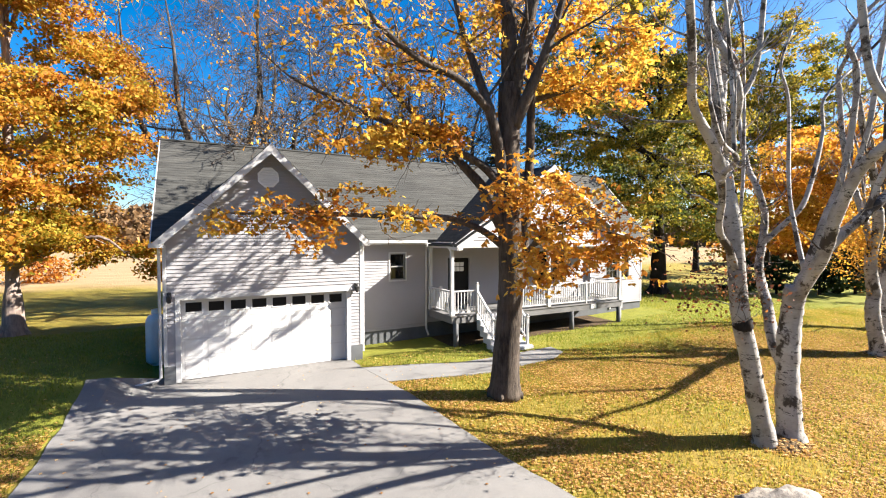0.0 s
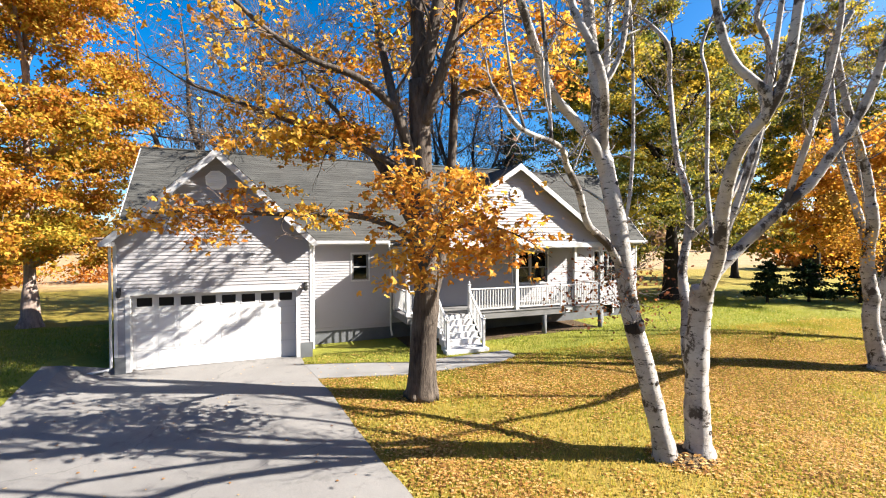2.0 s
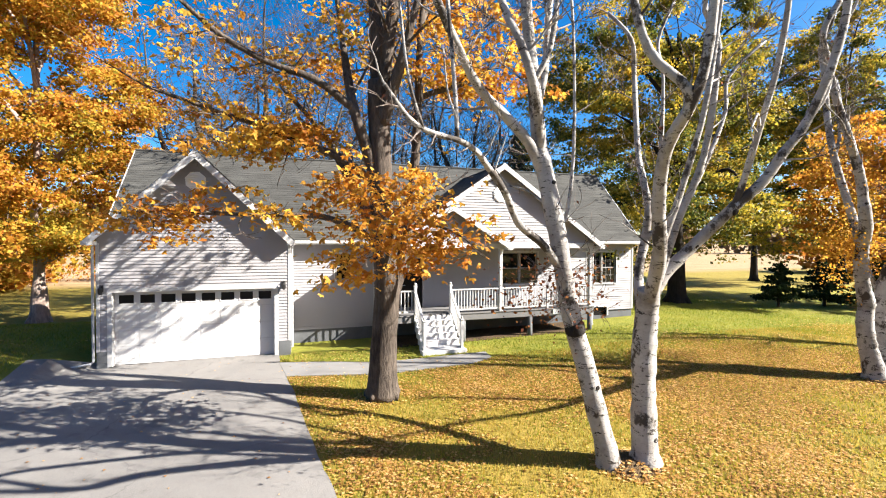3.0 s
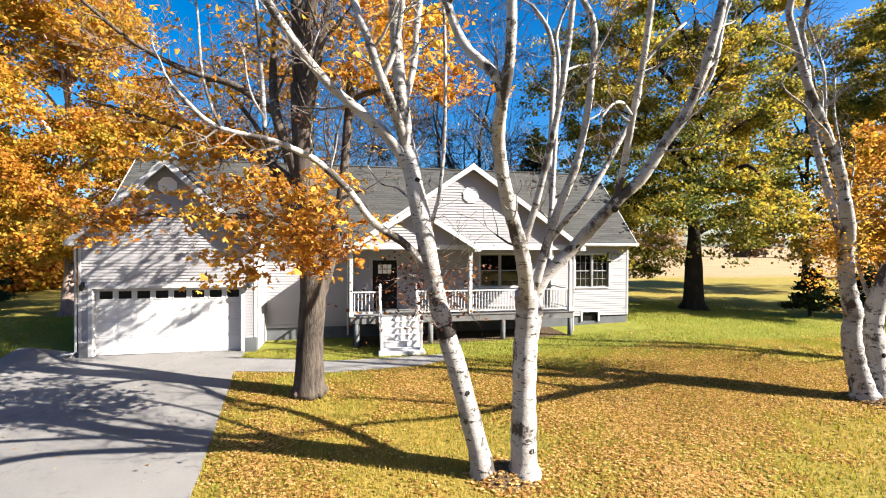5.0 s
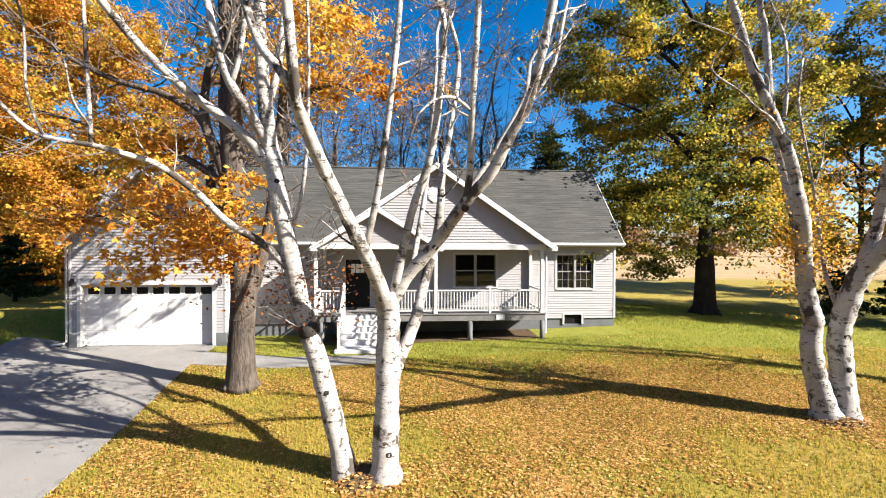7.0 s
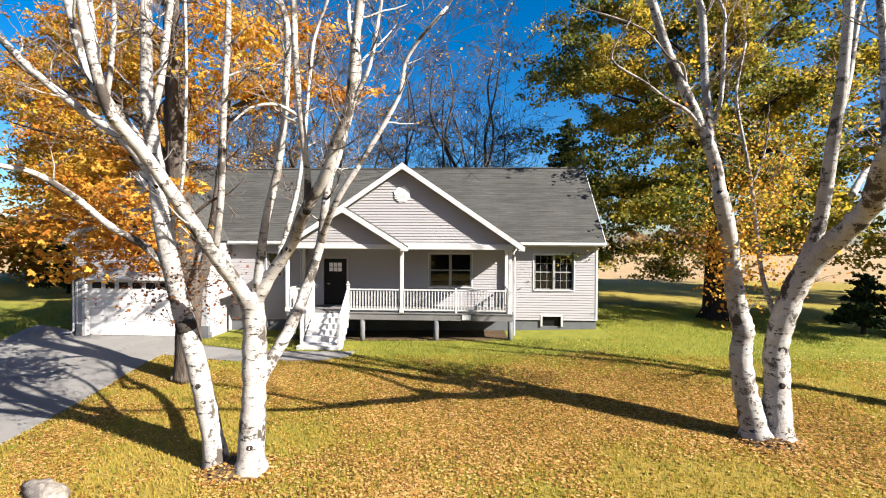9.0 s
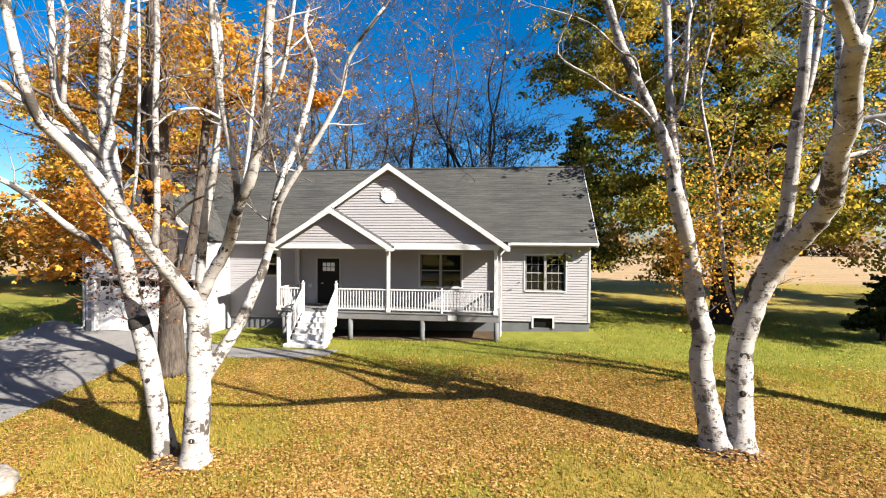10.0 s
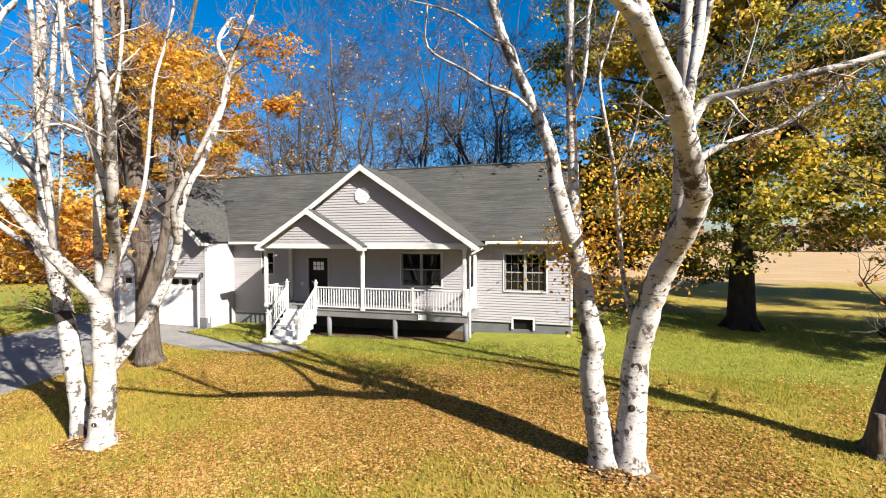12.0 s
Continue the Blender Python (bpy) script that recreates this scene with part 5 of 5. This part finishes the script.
T.limb([(22.10, -7.98, 3.65), (22.02, -7.75, 4.8), (21.96, -7.40, 6.2), (21.93, -7.14, 7.57), (21.9, -7.0, 9.4)], 0.135, 0.07, SOME, start=0.4)
T.limb([(21.38, -8.2, 6.3), (20.95, -8.35, 6.75), (20.4, -8.5, 7.0), (19.95, -8.6, 7.3)], 0.045, 0.018, (5, 0.6, 1, 0.25))
T.limb([(21.0, -8.15, 7.2), (20.85, -8.3, 7.75), (20.5, -8.4, 7.9)], 0.035, 0.015, (3, 0.4, 1, 0.2))
T.limb([(21.95, -7.3, 6.6), (22.2, -7.3, 7.4), (22.3, -7.2, 8.8)], 0.06, 0.035, FEW)
T.limb([(23.0, -8.18, -0.45), (23.03, -8.12, 0.28), (23.10, -8.00, 1.0), (23.15, -7.90, 1.7), (23.32, -7.98, 2.6), (23.5, -8.15, 3.3), (23.68, -8.5, 3.85), (23.80, -9.0, 4.35), (23.82, -9.42, 4.76)], 0.29, 0.2, (3, 0.7, 1, 0.2), 0.075, 0.5)
T.limb([(23.82, -9.38, 4.7), (23.62, -9.75, 5.15), (23.48, -10.02, 5.47), (23.28, -10.52, 5.83), (22.94, -11.0, 6.25), (22.66, -11.5, 6.6)], 0.2, 0.135, (4, 0.8, 1, 0.2), 0.06, 0.4)
T.limb([(22.70, -11.42, 6.55), (22.35, -11.75, 6.75), (21.8, -12.2, 7.2), (21.1, -12.7, 7.9)], 0.10, 0.05, FEW, 0.07, 0.3)
T.limb([(22.68, -11.45, 6.56), (22.7, -11.6, 7.2), (22.6, -11.8, 8.2)], 0.085, 0.05, FEW, 0.07, 0.3)
T.limb([(23.45, -10.1, 5.55), (23.6, -9.85, 6.3), (23.78, -9.6, 7.4), (23.85, -9.4, 8.6)], 0.09, 0.05, SOME, 0.06, 0.4)
T.limb([(23.38, -8.02, 2.7), (23.55, -8.10, 3.5), (23.78, -8.18, 4.3), (23.80, -8.35, 5.3), (23.76, -8.6, 6.5), (23.75, -8.74, 7.2), (23.8, -8.8, 8.8)], 0.165, 0.07, SOME, 0.06, 0.35)
T.limb([(23.76, -8.6, 6.4), (24.05, -8.5, 7.2), (24.3, -8.4, 8.6)], 0.07, 0.045, FEW)
T.limb([(23.46, -10.05, 5.45), (23.62, -9.98, 5.75), (23.80, -9.95, 5.96), (24.2, -10.1, 6.0), (24.69, -10.28, 6.07), (25.4, -10.3, 6.2), (26.3, -10.2, 6.5)], 0.092, 0.035, (8, 0.9, 2, 0.2), 0.08, 0.35)
T.limb([(23.6, -9.2, 4.9), (24.0, -9.0, 5.35), (24.5, -8.85, 5.6), (25.06, -8.78, 5.75), (25.7, -8.7, 6.2)], 0.07, 0.03, (7, 0.9, 2, 0.15), 0.07, 0.35)
T.limb([(23.18, -7.9, 2.1), (22.95, -7.7, 3.2), (22.85, -7.6, 4.4), (22.75, -7.5, 5.6), (22.5, -7.4, 7.2)], 0.06, 0.025, (10, 0.9, 2, 0.25))
T.limb([(22.78, -7.52, 5.3), (23.1, -7.4, 5.9), (23.3, -7.3, 6.8)], 0.035, 0.018, FEW)
near = [p for p in T.tips if 3.0 < p.z < 7.0 and p.y > -8.8]
pts = np.concatenate([scatter(near[::2], 900, (0.18, 0.18, 0.16), rng), clump((22.05, -7.7, 3.9), (0.5, 0.5, 1.2), 800, rng, 26), clump((22.95, -7.3, 4.2), (1.2, 0.7, 1.5), 1900, rng, 60)])
birch = finish(T, "birch_tree", (22.79, -8.13, ground_z(22.79, -8.13)), "white birch with twin crooked stems and few rusty leaves", BIRCH, [("crown", blades(pts, 0.065, rng, droop=0.4), L_BRONZE)], "birches on the lawn", BIRCHTWIG)
mound(birch, 22.84, -8.2, 0.7, 1.2)
for p, d, r, out in (((23.15, -7.9, 1.62), (-0.1, -0.99, 0.0), 0.10, 0.25), ((23.8, -9.3, 4.66), (0.5, -0.85, 0.1), 0.085, 0.17), ((22.36, -7.96, 1.5), (-0.7, -0.7, 0), 0.075, 0.22), ((23.4, -8.02, 2.75), (0.3, -0.9, 0.3), 0.06, 0.2), ((23.3, -10.48, 5.8), (-0.7, -0.6, 0.3), 0.05, 0.15), ((21.67, -8.25, 5.05), (-0.5, -0.85, 0), 0.05, 0.15), ((23.0, -8.05, 0.9), (0.2, -0.97, 0), 0.06, 0.26)):
    knot(birch, p, d, r, out)
birch.location.y += 0.12

# a third trunk further along the lawn
rng = np.random.default_rng(41)
T = Tree(23, 1.3, 0.005)
T.limb([(27.62, -6.40, -0.50), (27.80, -6.36, 0.54), (28.12, -6.25, 1.92), (28.41, -6.19, 3.89), (28.63, -6.13, 6.85), (28.78, -6.06, 10.82)], 0.27, 0.08, (14, 1.8, 2, 0.3), 0.05, 0.35)
T.limb([(28.08, -6.30, 1.72), (28.61, -6.74, 3.67), (28.97, -7.19, 6.80), (28.83, -7.58, 9.60)], 0.17, 0.06, (9, 1.5, 2, 0.3), start=0.4)
T.limb([(27.60, -6.54, -0.16), (27.55, -6.58, 0.29), (27.57, -6.57, 0.68)], 0.12, 0.10)
roots(T, 27.75, -6.35, 0.26, z=ground_z(27.75, -6.35))
finish(T, "birch_tree", (27.75, -6.35, ground_z(27.75, -6.35)), "dark-barked leaning tree with a cut stump at its foot", BARK, [("crown", blades(scatter(T.tips[::4], 260, (0.2, 0.2, 0.2), rng), 0.10, rng, droop=0.4), L_RUST)], "birches on the lawn")


def broad_tree(name, x, y, height, radius, bole, trunk_r, seed, label, bark_mat, leaf_mat, leaves, size, lean=(0, 0), bottom=0.25, twig=(5, 1.8, 1, 0.2), lobes=90, limbs=13, group="", gap=0.33, shift=(0, 0), deep=1.0, skirt=0):
    """A full-crowned tree: trunk, main limbs to the crown's edge, and sprays of leaves with gaps between."""
    rng = np.random.default_rng(seed)
    T = Tree(seed)
    T.flare = 0.35
    R = T.r
    top = height * 0.8
    axis_ = [(x, y, -0.5), (x + lean[0] * 0.2, y + lean[1] * 0.2, bole * 0.6), (x + lean[0] * 0.5, y + lean[1] * 0.5, bole * 1.4), (x + lean[0], y + lean[1], top)]
    line = T.limb(axis_, trunk_r, trunk_r * 0.22, (4, radius * 0.3, 1, 0.3), 0.04, 0.7)
    roots(T, x, y, trunk_r * 0.9, z=ground_z(x, y))
    for i in range(limbs):
        t = (i + 0.5) / limbs
        a = i * 2.4 + R.uniform(-0.4, 0.4)
        z0 = bole + (top * 0.85 - bole) * t
        reach = radius * (0.95 - 0.45 * t) * R.uniform(0.75, 1.05)
        rise = height * (0.10 + 0.16 * t) * R.uniform(0.7, 1.2)
        c = Vector((x + lean[0] * z0 / top, y + lean[1] * z0 / top, z0))
        reach *= 1 + (shift[0] * math.cos(a) + shift[1] * math.sin(a)) / radius
        d = Vector((math.cos(a), math.sin(a), 0))
        T.limb([c, c + d * reach * 0.4 + Vector((0, 0, rise * 0.55)), c + d * reach * 0.75 + Vector((0, 0, rise * 0.85)), c + d * reach + Vector((0, 0, rise * (0.95 if t > 0.2 else 0.3)))], trunk_r * 0.42 * (1 - 0.5 * t), 0.025, twig, start=0.3)
    sprays = []
    while len(sprays) < lobes:
        p = Vector((R.uniform(-1, 1), R.uniform(-1, 1), R.uniform(-1, 1)))
        if 0.35 < p.length < 1 and noise.noise(Vector((p.x * 2.2 + seed, p.y * 2.2, p.z * 2.2))) > gap - 0.55:
            sprays.append((x + lean[0] * 0.6 + shift[0] + p.x * radius, y + lean[1] * 0.6 + shift[1] + p.y * radius * deep, height * (bottom + (1 - bottom) * (0.5 + 0.5 * p.z))))
    for i in range(skirt):  # boughs that hang low round the crown's rim
        a, q = R.uniform(0, 2 * math.pi), R.uniform(0.45, 1.0)
        sprays.append((x + shift[0] + math.cos(a) * q * radius, y + math.sin(a) * q * radius * deep, R.uniform(3.2, 6.5)))
    n1 = int(leaves * 0.62)
    pts = sprayed(sprays, (radius * 0.09, radius * 0.09, radius * 0.05), n1, rng, 9, (0.34, 0.34, 0.12))
    pts = np.concatenate([pts, scatter(T.tips, leaves - n1, (0.28, 0.28, 0.12), rng)])
    pts = pts[pts[:, 2] > 1.6]
    return finish(T, name, (x, y, ground_z(x, y)), label, bark_mat, [("crown", blades(pts, size, rng, droop=0.3), leaf_mat)], group)


broad_tree("maple_tree", -6.9, 11.0, 20, 5.7, 2.3, 0.44, 51, "large golden maple in full autumn leaf behind the garage", PALEBARK, L_GOLD, 150000, 0.14, bottom=0.15, lobes=170, gap=0.31, shift=(-0.6, 0))
broad_tree("oak_tree", 29.4, 6.1, 22, 8.4, 4.2, 0.64, 52, "massive tree with crown-shade dark trunk and olive and yellow leaves", OAKBARK, L_OAK, 150000, 0.155, shift=(-0.6, 2.6), deep=0.75, bottom=0.05, skirt=20, lobes=165, gap=0.36)
broad_tree("maple_tree", 43.9, 1.4, 13, 6.0, 3.2, 0.32, 53, "rust-orange tree at the far side of the lawn", GREYBARK, L_BRONZE, 40000, 0.19, bottom=0.15, lobes=80, gap=0.36, group="trees beyond the lawn")
broad_tree("oak_tree", 56.0, 12.0, 28, 7.0, 4.0, 0.42, 60, "tall golden-olive tree standing past the evergreens", OAKBARK, L_OAK, 62000, 0.21, bottom=0.26, lobes=110, gap=0.28, group="trees beyond the lawn")
broad_tree("oak_tree", 51.0, 17.0, 24, 7.0, 4.0, 0.4, 59, "tall olive and golden tree beyond the lawn", OAKBARK, L_OAK, 36000, 0.22, bottom=0.3, lobes=80, gap=0.28, group="trees beyond the lawn")


def bare_tree(x, y, height, spread, r, seed, label, leaves=0, leaf_mat=None, stems=5, fork_at=0.2):
    rng = np.random.default_rng(seed)
    T = Tree(seed, 2.0, 0.011)
    R = T.r
    fork = height * fork_at * R.uniform(0.9, 1.1)
    T.limb([(x, y, -0.5), (x + R.uniform(-0.2, 0.2), y, fork * 0.6), (x, y, fork)], r, r * 0.85, None, 0.04)
    for i in range(stems):
        a = i * 2.4 + R.uniform(-0.5, 0.5)
        d = Vector((math.cos(a), math.sin(a), 0)) * spread * (R.uniform(0.3, 0.55) if i < 2 else R.uniform(0.6, 1.1))
        c = Vector((x, y, fork * R.uniform(0.8, 1.0)))
        h = height * (R.uniform(0.9, 1.0) if i < 2 else R.uniform(0.55, 0.95)) - fork
        sway = [Vector((R.gauss(0, 0.35), R.gauss(0, 0.35), 0)) for _ in range(5)]
        line = [c] + [c + d * q + sway[j] + Vector((0, 0, h * z)) for j, (q, z) in enumerate(((0.3, 0.12), (0.52, 0.3), (0.72, 0.5), (0.87, 0.74), (1.0, 1.0)))]
        T.limb(line, r * (0.6 if i < 2 else 0.45), 0.03, (4, height * 0.24, 3, 0.12), 0.05, 0.1)
    sets = [("crown", blades(scatter(T.tips[::7], leaves, (0.25, 0.25, 0.2), rng), 0.15, rng, droop=0.3), leaf_mat)] if leaves else []
    return finish(T, "bare_tree", (x, y, ground_z(x, y)), label, BARK, sets, "bare trees behind the house", PALETWIG)


bare_tree(16.0, 11.8, 19.0, 4.2, 0.30, 61, "bare grey tree with many upright stems behind the roof", 500, L_BRONZE, 7, 0.24)
bare_tree(13.3, 12.8, 18.0, 3.8, 0.26, 65, "slender bare tree with a few yellow leaves behind the roof", 500, L_BRONZE, 5, 0.24)
bare_tree(1.9, 15.8, 22, 7.5, 0.58, 62, "bare spreading grey tree behind the garage", 0, None, 7, 0.24)
bare_tree(4.6, 10.6, 15.5, 4.2, 0.27, 63, "half-bare tree with orange leaves behind the roof", 800, L_BRONZE, 5, 0.5)
bare_tree(8.4, 12.6, 14.5, 4.8, 0.26, 64, "low spreading tree with remnant rusty leaves behind the roof", 700, L_RUST, 6, 0.3)


def conifer(x, y, height, radius, seed, label, base=0.3, blunt=0.6):
    rng = np.random.default_rng(seed)
    T = Tree(seed)
    R = T.r
    T.limb([(x, y, -0.4), (x, y, height * 0.5), (x + 0.1, y, height)], 0.02 * height + 0.05, 0.02)
    pts = []
    n = int(height * 7)
    for i in range(n):
        t = (i + R.random()) / n
        z = base + (height - base) * t
        ln = radius * (1 - t) ** blunt * R.uniform(0.65, 1.1) + 0.12
        a = i * 2.39 + R.uniform(-0.3, 0.3)
        d = Vector((math.cos(a), math.sin(a), R.uniform(-0.15, 0.12)))
        e = Vector((x, y, z)) + d * ln
        T.twigs.ring([(x, y, z), Vector((x, y, z)).lerp(e, 0.6), e + Vector((0, 0, 0.06))], [0.03, 0.02, 0.006], 4, cap=False)
        m = max(12, int(ln * 210))
        u = rng.uniform(0.15, 1, m)[:, None]
        pts.append(np.array((x, y, z)) * (1 - u) + np.array(e) * u + rng.normal(0, 0.09 + 0.06 * ln, (m, 3)) * np.array([1, 1, 0.5]))
    ob = thing("evergreen", (x, y, ground_z(x, y)), label, "evergreen", "evergreens")
    part("trunk", T.wood, OAKBARK, ob)
    tagged(part("branch_growth", T.twigs, TWIG, ob), kind="stuff")
    o = new("needles", leaf_mesh("needles", blades(np.concatenate(pts), 0.16, rng), L_PINE))
    o.parent, o.matrix_parent_inverse = ob, Matrix.Translation((-x, -y, -ground_z(x, y)))


conifer(34.2, 2.9, 2.6, 1.25, 71, "small dark green evergreen at the lawn's edge")
conifer(37.4, 2.3, 2.6, 1.6, 72, "dark rounded evergreen shrub at the lawn's edge", 0.2, 0.35)
conifer(39.6, 0.6, 2.8, 1.7, 73, "dark evergreen shrub beneath the orange trees", 0.2, 0.35)
conifer(42.5, -0.4, 3.2, 1.8, 74, "dark evergreen shrub beneath the orange trees", 0.2, 0.35)
conifer(24.5, 19.0, 14.0, 3.4, 75, "tall dark evergreen behind the roof", 2.0)
conifer(-14.5, 14.5, 4.5, 2.2, 76, "dark evergreen beside the golden maple")


# far hedges and woods at the fields' end
def woods(name, pts, h, w, n, mat, seed, label, leaf_size=0.11):
    rng = np.random.default_rng(seed)
    a = np.asarray(pts, float)
    seg = np.linalg.norm(np.diff(a, axis=0), axis=1)
    cum = np.concatenate([[0], np.cumsum(seg)])
    k = int(cum[-1] / 4.0)
    d = np.sort(rng.uniform(0, cum[-1], k))
    cx, cy = np.interp(d, cum, a[:, 0]), np.interp(d, cum, a[:, 1])
    hh = h * rng.uniform(0.55, 1.15, k)
    i = rng.integers(0, k, n)
    z = rng.uniform(0.02, 1, n)
    wid = w * np.sqrt(np.clip(1 - (z * 2 - 0.9) ** 2, 0.08, 1))
    p = np.stack([cx[i] + rng.normal(0, 0.5, n) * wid, cy[i] + rng.normal(0, 0.5, n) * wid, z * hh[i]], 1)
    p[:, 2] += np.array([ground_z(x, y) for x, y in p[:, :2]])
    tagged(new(name, leaf_mesh(name, blades(p, h * leaf_size, rng), mat)), label, "woods", kind="stuff")


woods("far_woods", [(-160, 120), (-60, 150), (40, 165), (120, 140), (190, 70), (210, -30)], 13, 7, 42000, L_DULL, 81, "distant belt of brown and rust coloured woods")
woods("hedge", [(-40, 34), (-22, 36), (-6, 40), (12, 44)], 3.0, 3.0, 16000, L_RUST, 82, "brown hedge along the stubble field behind the garage", 0.08)
woods("field_woods", [(74, 24), (82, 8), (86, -14)], 6.5, 5, 16000, L_RUST, 83, "belt of orange trees beyond the lawn")
woods("field_woods", [(-34, 10), (-26, 22), (-18, 30)], 11, 6, 60000, L_GOLD, 84, "belt of golden trees beside the field", 0.035)

# unseen belt behind the camera, added to hold back low sky light
woods("unseen_woods", [(-110, -30), (-60, -46), (0, -52), (60, -54), (110, -44), (150, -10)], 17, 8, 36000, L_DULL, 85, "unseen brown belt of woods added to block low sky light")

# the weathered log at the lawn's edge
st = thing("log", (9.02, -10.98, ground_z(9.02, -10.98)), "weathered pale log lying on the lawn", "log")
s = Shape()
sides, rings = 20, 14
for j in range(rings):
    u = j / (rings - 1)
    c = Vector((9.02 - 1.15 * (u - 0.5), -10.98 + 0.66 * (u - 0.5), ground_z(9.02, -10.98) + 0.13 + 0.03 * math.sin(u * 5)))
    rr = 0.21 * (0.35 + 0.65 * math.sin(math.pi * min(1, 0.16 + u * 0.75)))
    for q in range(sides):
        a = q * 2 * math.pi / sides
        k_ = rr * (1 + 0.45 * noise.noise(Vector((math.cos(a) * 1.3 + u * 3, math.sin(a) * 1.3, u * 2.5))) + 0.3 * noise.noise(Vector((math.cos(a) * 4, math.sin(a) * 4, u * 7))))
        s.v.append((c.x + math.cos(a) * k_ * 0.5, c.y + math.cos(a) * k_ * 0.87, c.z + math.sin(a) * k_ * 0.85))
for j in range(rings - 1):
    for q in range(sides):
        a, b = j * sides + q, j * sides + (q + 1) % sides
        s.f.append((a, b, b + sides, a + sides))
s.f += [tuple(range((rings - 1) * sides, rings * sides)), tuple(range(sides - 1, -1, -1))]
s.uv = [(0, 0)] * sum(len(f) for f in s.f)
LOG = bark("weathered_wood", (0.06, 0.05, 0.042), (0.36, 0.32, 0.28), 9)
part("log_wood", s, LOG, st, smooth=True)
st.location += Vector((0.16, 0.03, -0.06))

# ---- fallen leaves and grass ----
rng = np.random.default_rng(91)


def on_lawn(n, x0, x1, y0, y1):
    x, y = rng.uniform(x0, x1, n), rng.uniform(y0, y1, n)
    dr = np.interp(-y, [0, 1.2, 4, 7, 10, 16, 40], [5.02, 5.1, 5.55, 5.98, 6.45, 7.6, 12])
    keep = ~((y > -0.05) & (y < 9) & (x > -0.6) & (x < 22.2)) & ~((x > -2.3) & (x < dr + 0.02) & (y < 1.4))
    wl = (x > 5) & (x < 12.2) & (y < np.interp(x, [5, 6.6, 8.2, 9.7, 12.2], [-1.05, -1.5, -2.1, -2.12, -2.0])) & (y > np.interp(x, [5.3, 6.7, 8.2, 11.2, 12.1], [-2.75, -3.1, -3.4, -3.25, -2.75]))
    keep &= ~wl
    return x[keep], y[keep]


def settle(x, y, lift):
    return np.stack([x, y, np.array([ground_z(a, b) for a, b in zip(x, y)]) + lift], 1)


x, y = on_lawn(950000, -9, 34, -22, 4)
mask = np.array([noise.noise(Vector((a * 0.22, b * 0.22, 4.0))) + 0.6 * noise.noise(Vector((a * 0.9, b * 0.9, 9.0))) for a, b in zip(x, y)])
heavy = 0.75 * np.exp(-((x - 16) / 8.5) ** 2 - ((y + 6.0) / 2.9) ** 2) + 0.4 * np.exp(-((x - 22) / 6) ** 2 - ((y + 9) / 4) ** 2) + 0.6 * np.exp(-((x + 6) / 4) ** 2 - ((y + 5) / 6) ** 2) + 0.14
keep = rng.random(len(x)) < np.clip(heavy - 0.05 + mask * 1.2, 0.012, 1) * np.clip((-1.6 - y) / 1.4, 0.06, 1) * np.where(x > 26, 0.4, 1) * np.clip((y + 22) / 6, 0, 1) * np.clip((x + 9) / 3, 0, 1) * np.clip((34 - x) / 4, 0, 1)
x, y = x[keep], y[keep]
litter = new("fallen_leaves", leaf_mesh("fallen_leaves", blades(settle(x, y, 0.022), 0.060, rng, flat=0.93), L_FALLEN))
tagged(litter, "tan and orange fallen leaves strewn over the lawn", "leaves", kind="stuff")
x = np.concatenate([rng.uniform(-2, 6, 260), rng.uniform(5.2, 12, 90)])
y = np.concatenate([rng.uniform(-14, -0.4, 260), rng.uniform(-3.2, -1.4, 90)])
dl = new("driveway_leaves", leaf_mesh("driveway_leaves", blades(settle(x, y, 0.042), 0.05, rng, flat=0.8), L_FALLEN))
tagged(dl, "scattered leaves on the driveway and path", "leaves", kind="stuff")


def turf(name, n, y0, y1, mat, label):
    x, y = on_lawn(n, -9, 36, y0, y1)
    rim = np.minimum(np.minimum(x + 9, 36 - x), y + 21) / 5 + rng.normal(0, 0.12, len(x))  # thins out towards the rim
    keep = rng.random(len(x)) < np.clip(rim, 0, 1)
    x, y = x[keep], y[keep]
    p = settle(x, y, 0.02)
    m = len(p)
    g = np.empty((m, 4, 3))
    ang = rng.uniform(0, 2 * np.pi, m)
    dx = np.stack([np.cos(ang), np.sin(ang), np.zeros(m)], 1) * 0.012
    tip = np.stack([rng.normal(0, 0.02, m), rng.normal(0, 0.02, m), rng.uniform(0.02, 0.055, m)], 1)
    g[:, 0], g[:, 1], g[:, 2], g[:, 3] = p - dx - (0, 0, 0.03), p + dx - (0, 0, 0.03), p + tip + dx * 0.3, p + tip - dx * 0.3
    tagged(new(name, leaf_mesh(name, g.reshape(-1, 3), mat)), label, "grass", kind="stuff")


turf("grass", 110000, -4.5, 10, L_GRASS, "short green grass of the lawn near the house")
turf("grass", 66000, -21, -4.5, L_GRASS, "green tufts among the yellowing lawn")
turf("dry_grass", 215000, -21, -2.5, L_DRYGRASS, "short yellowing autumn grass of the lawn")
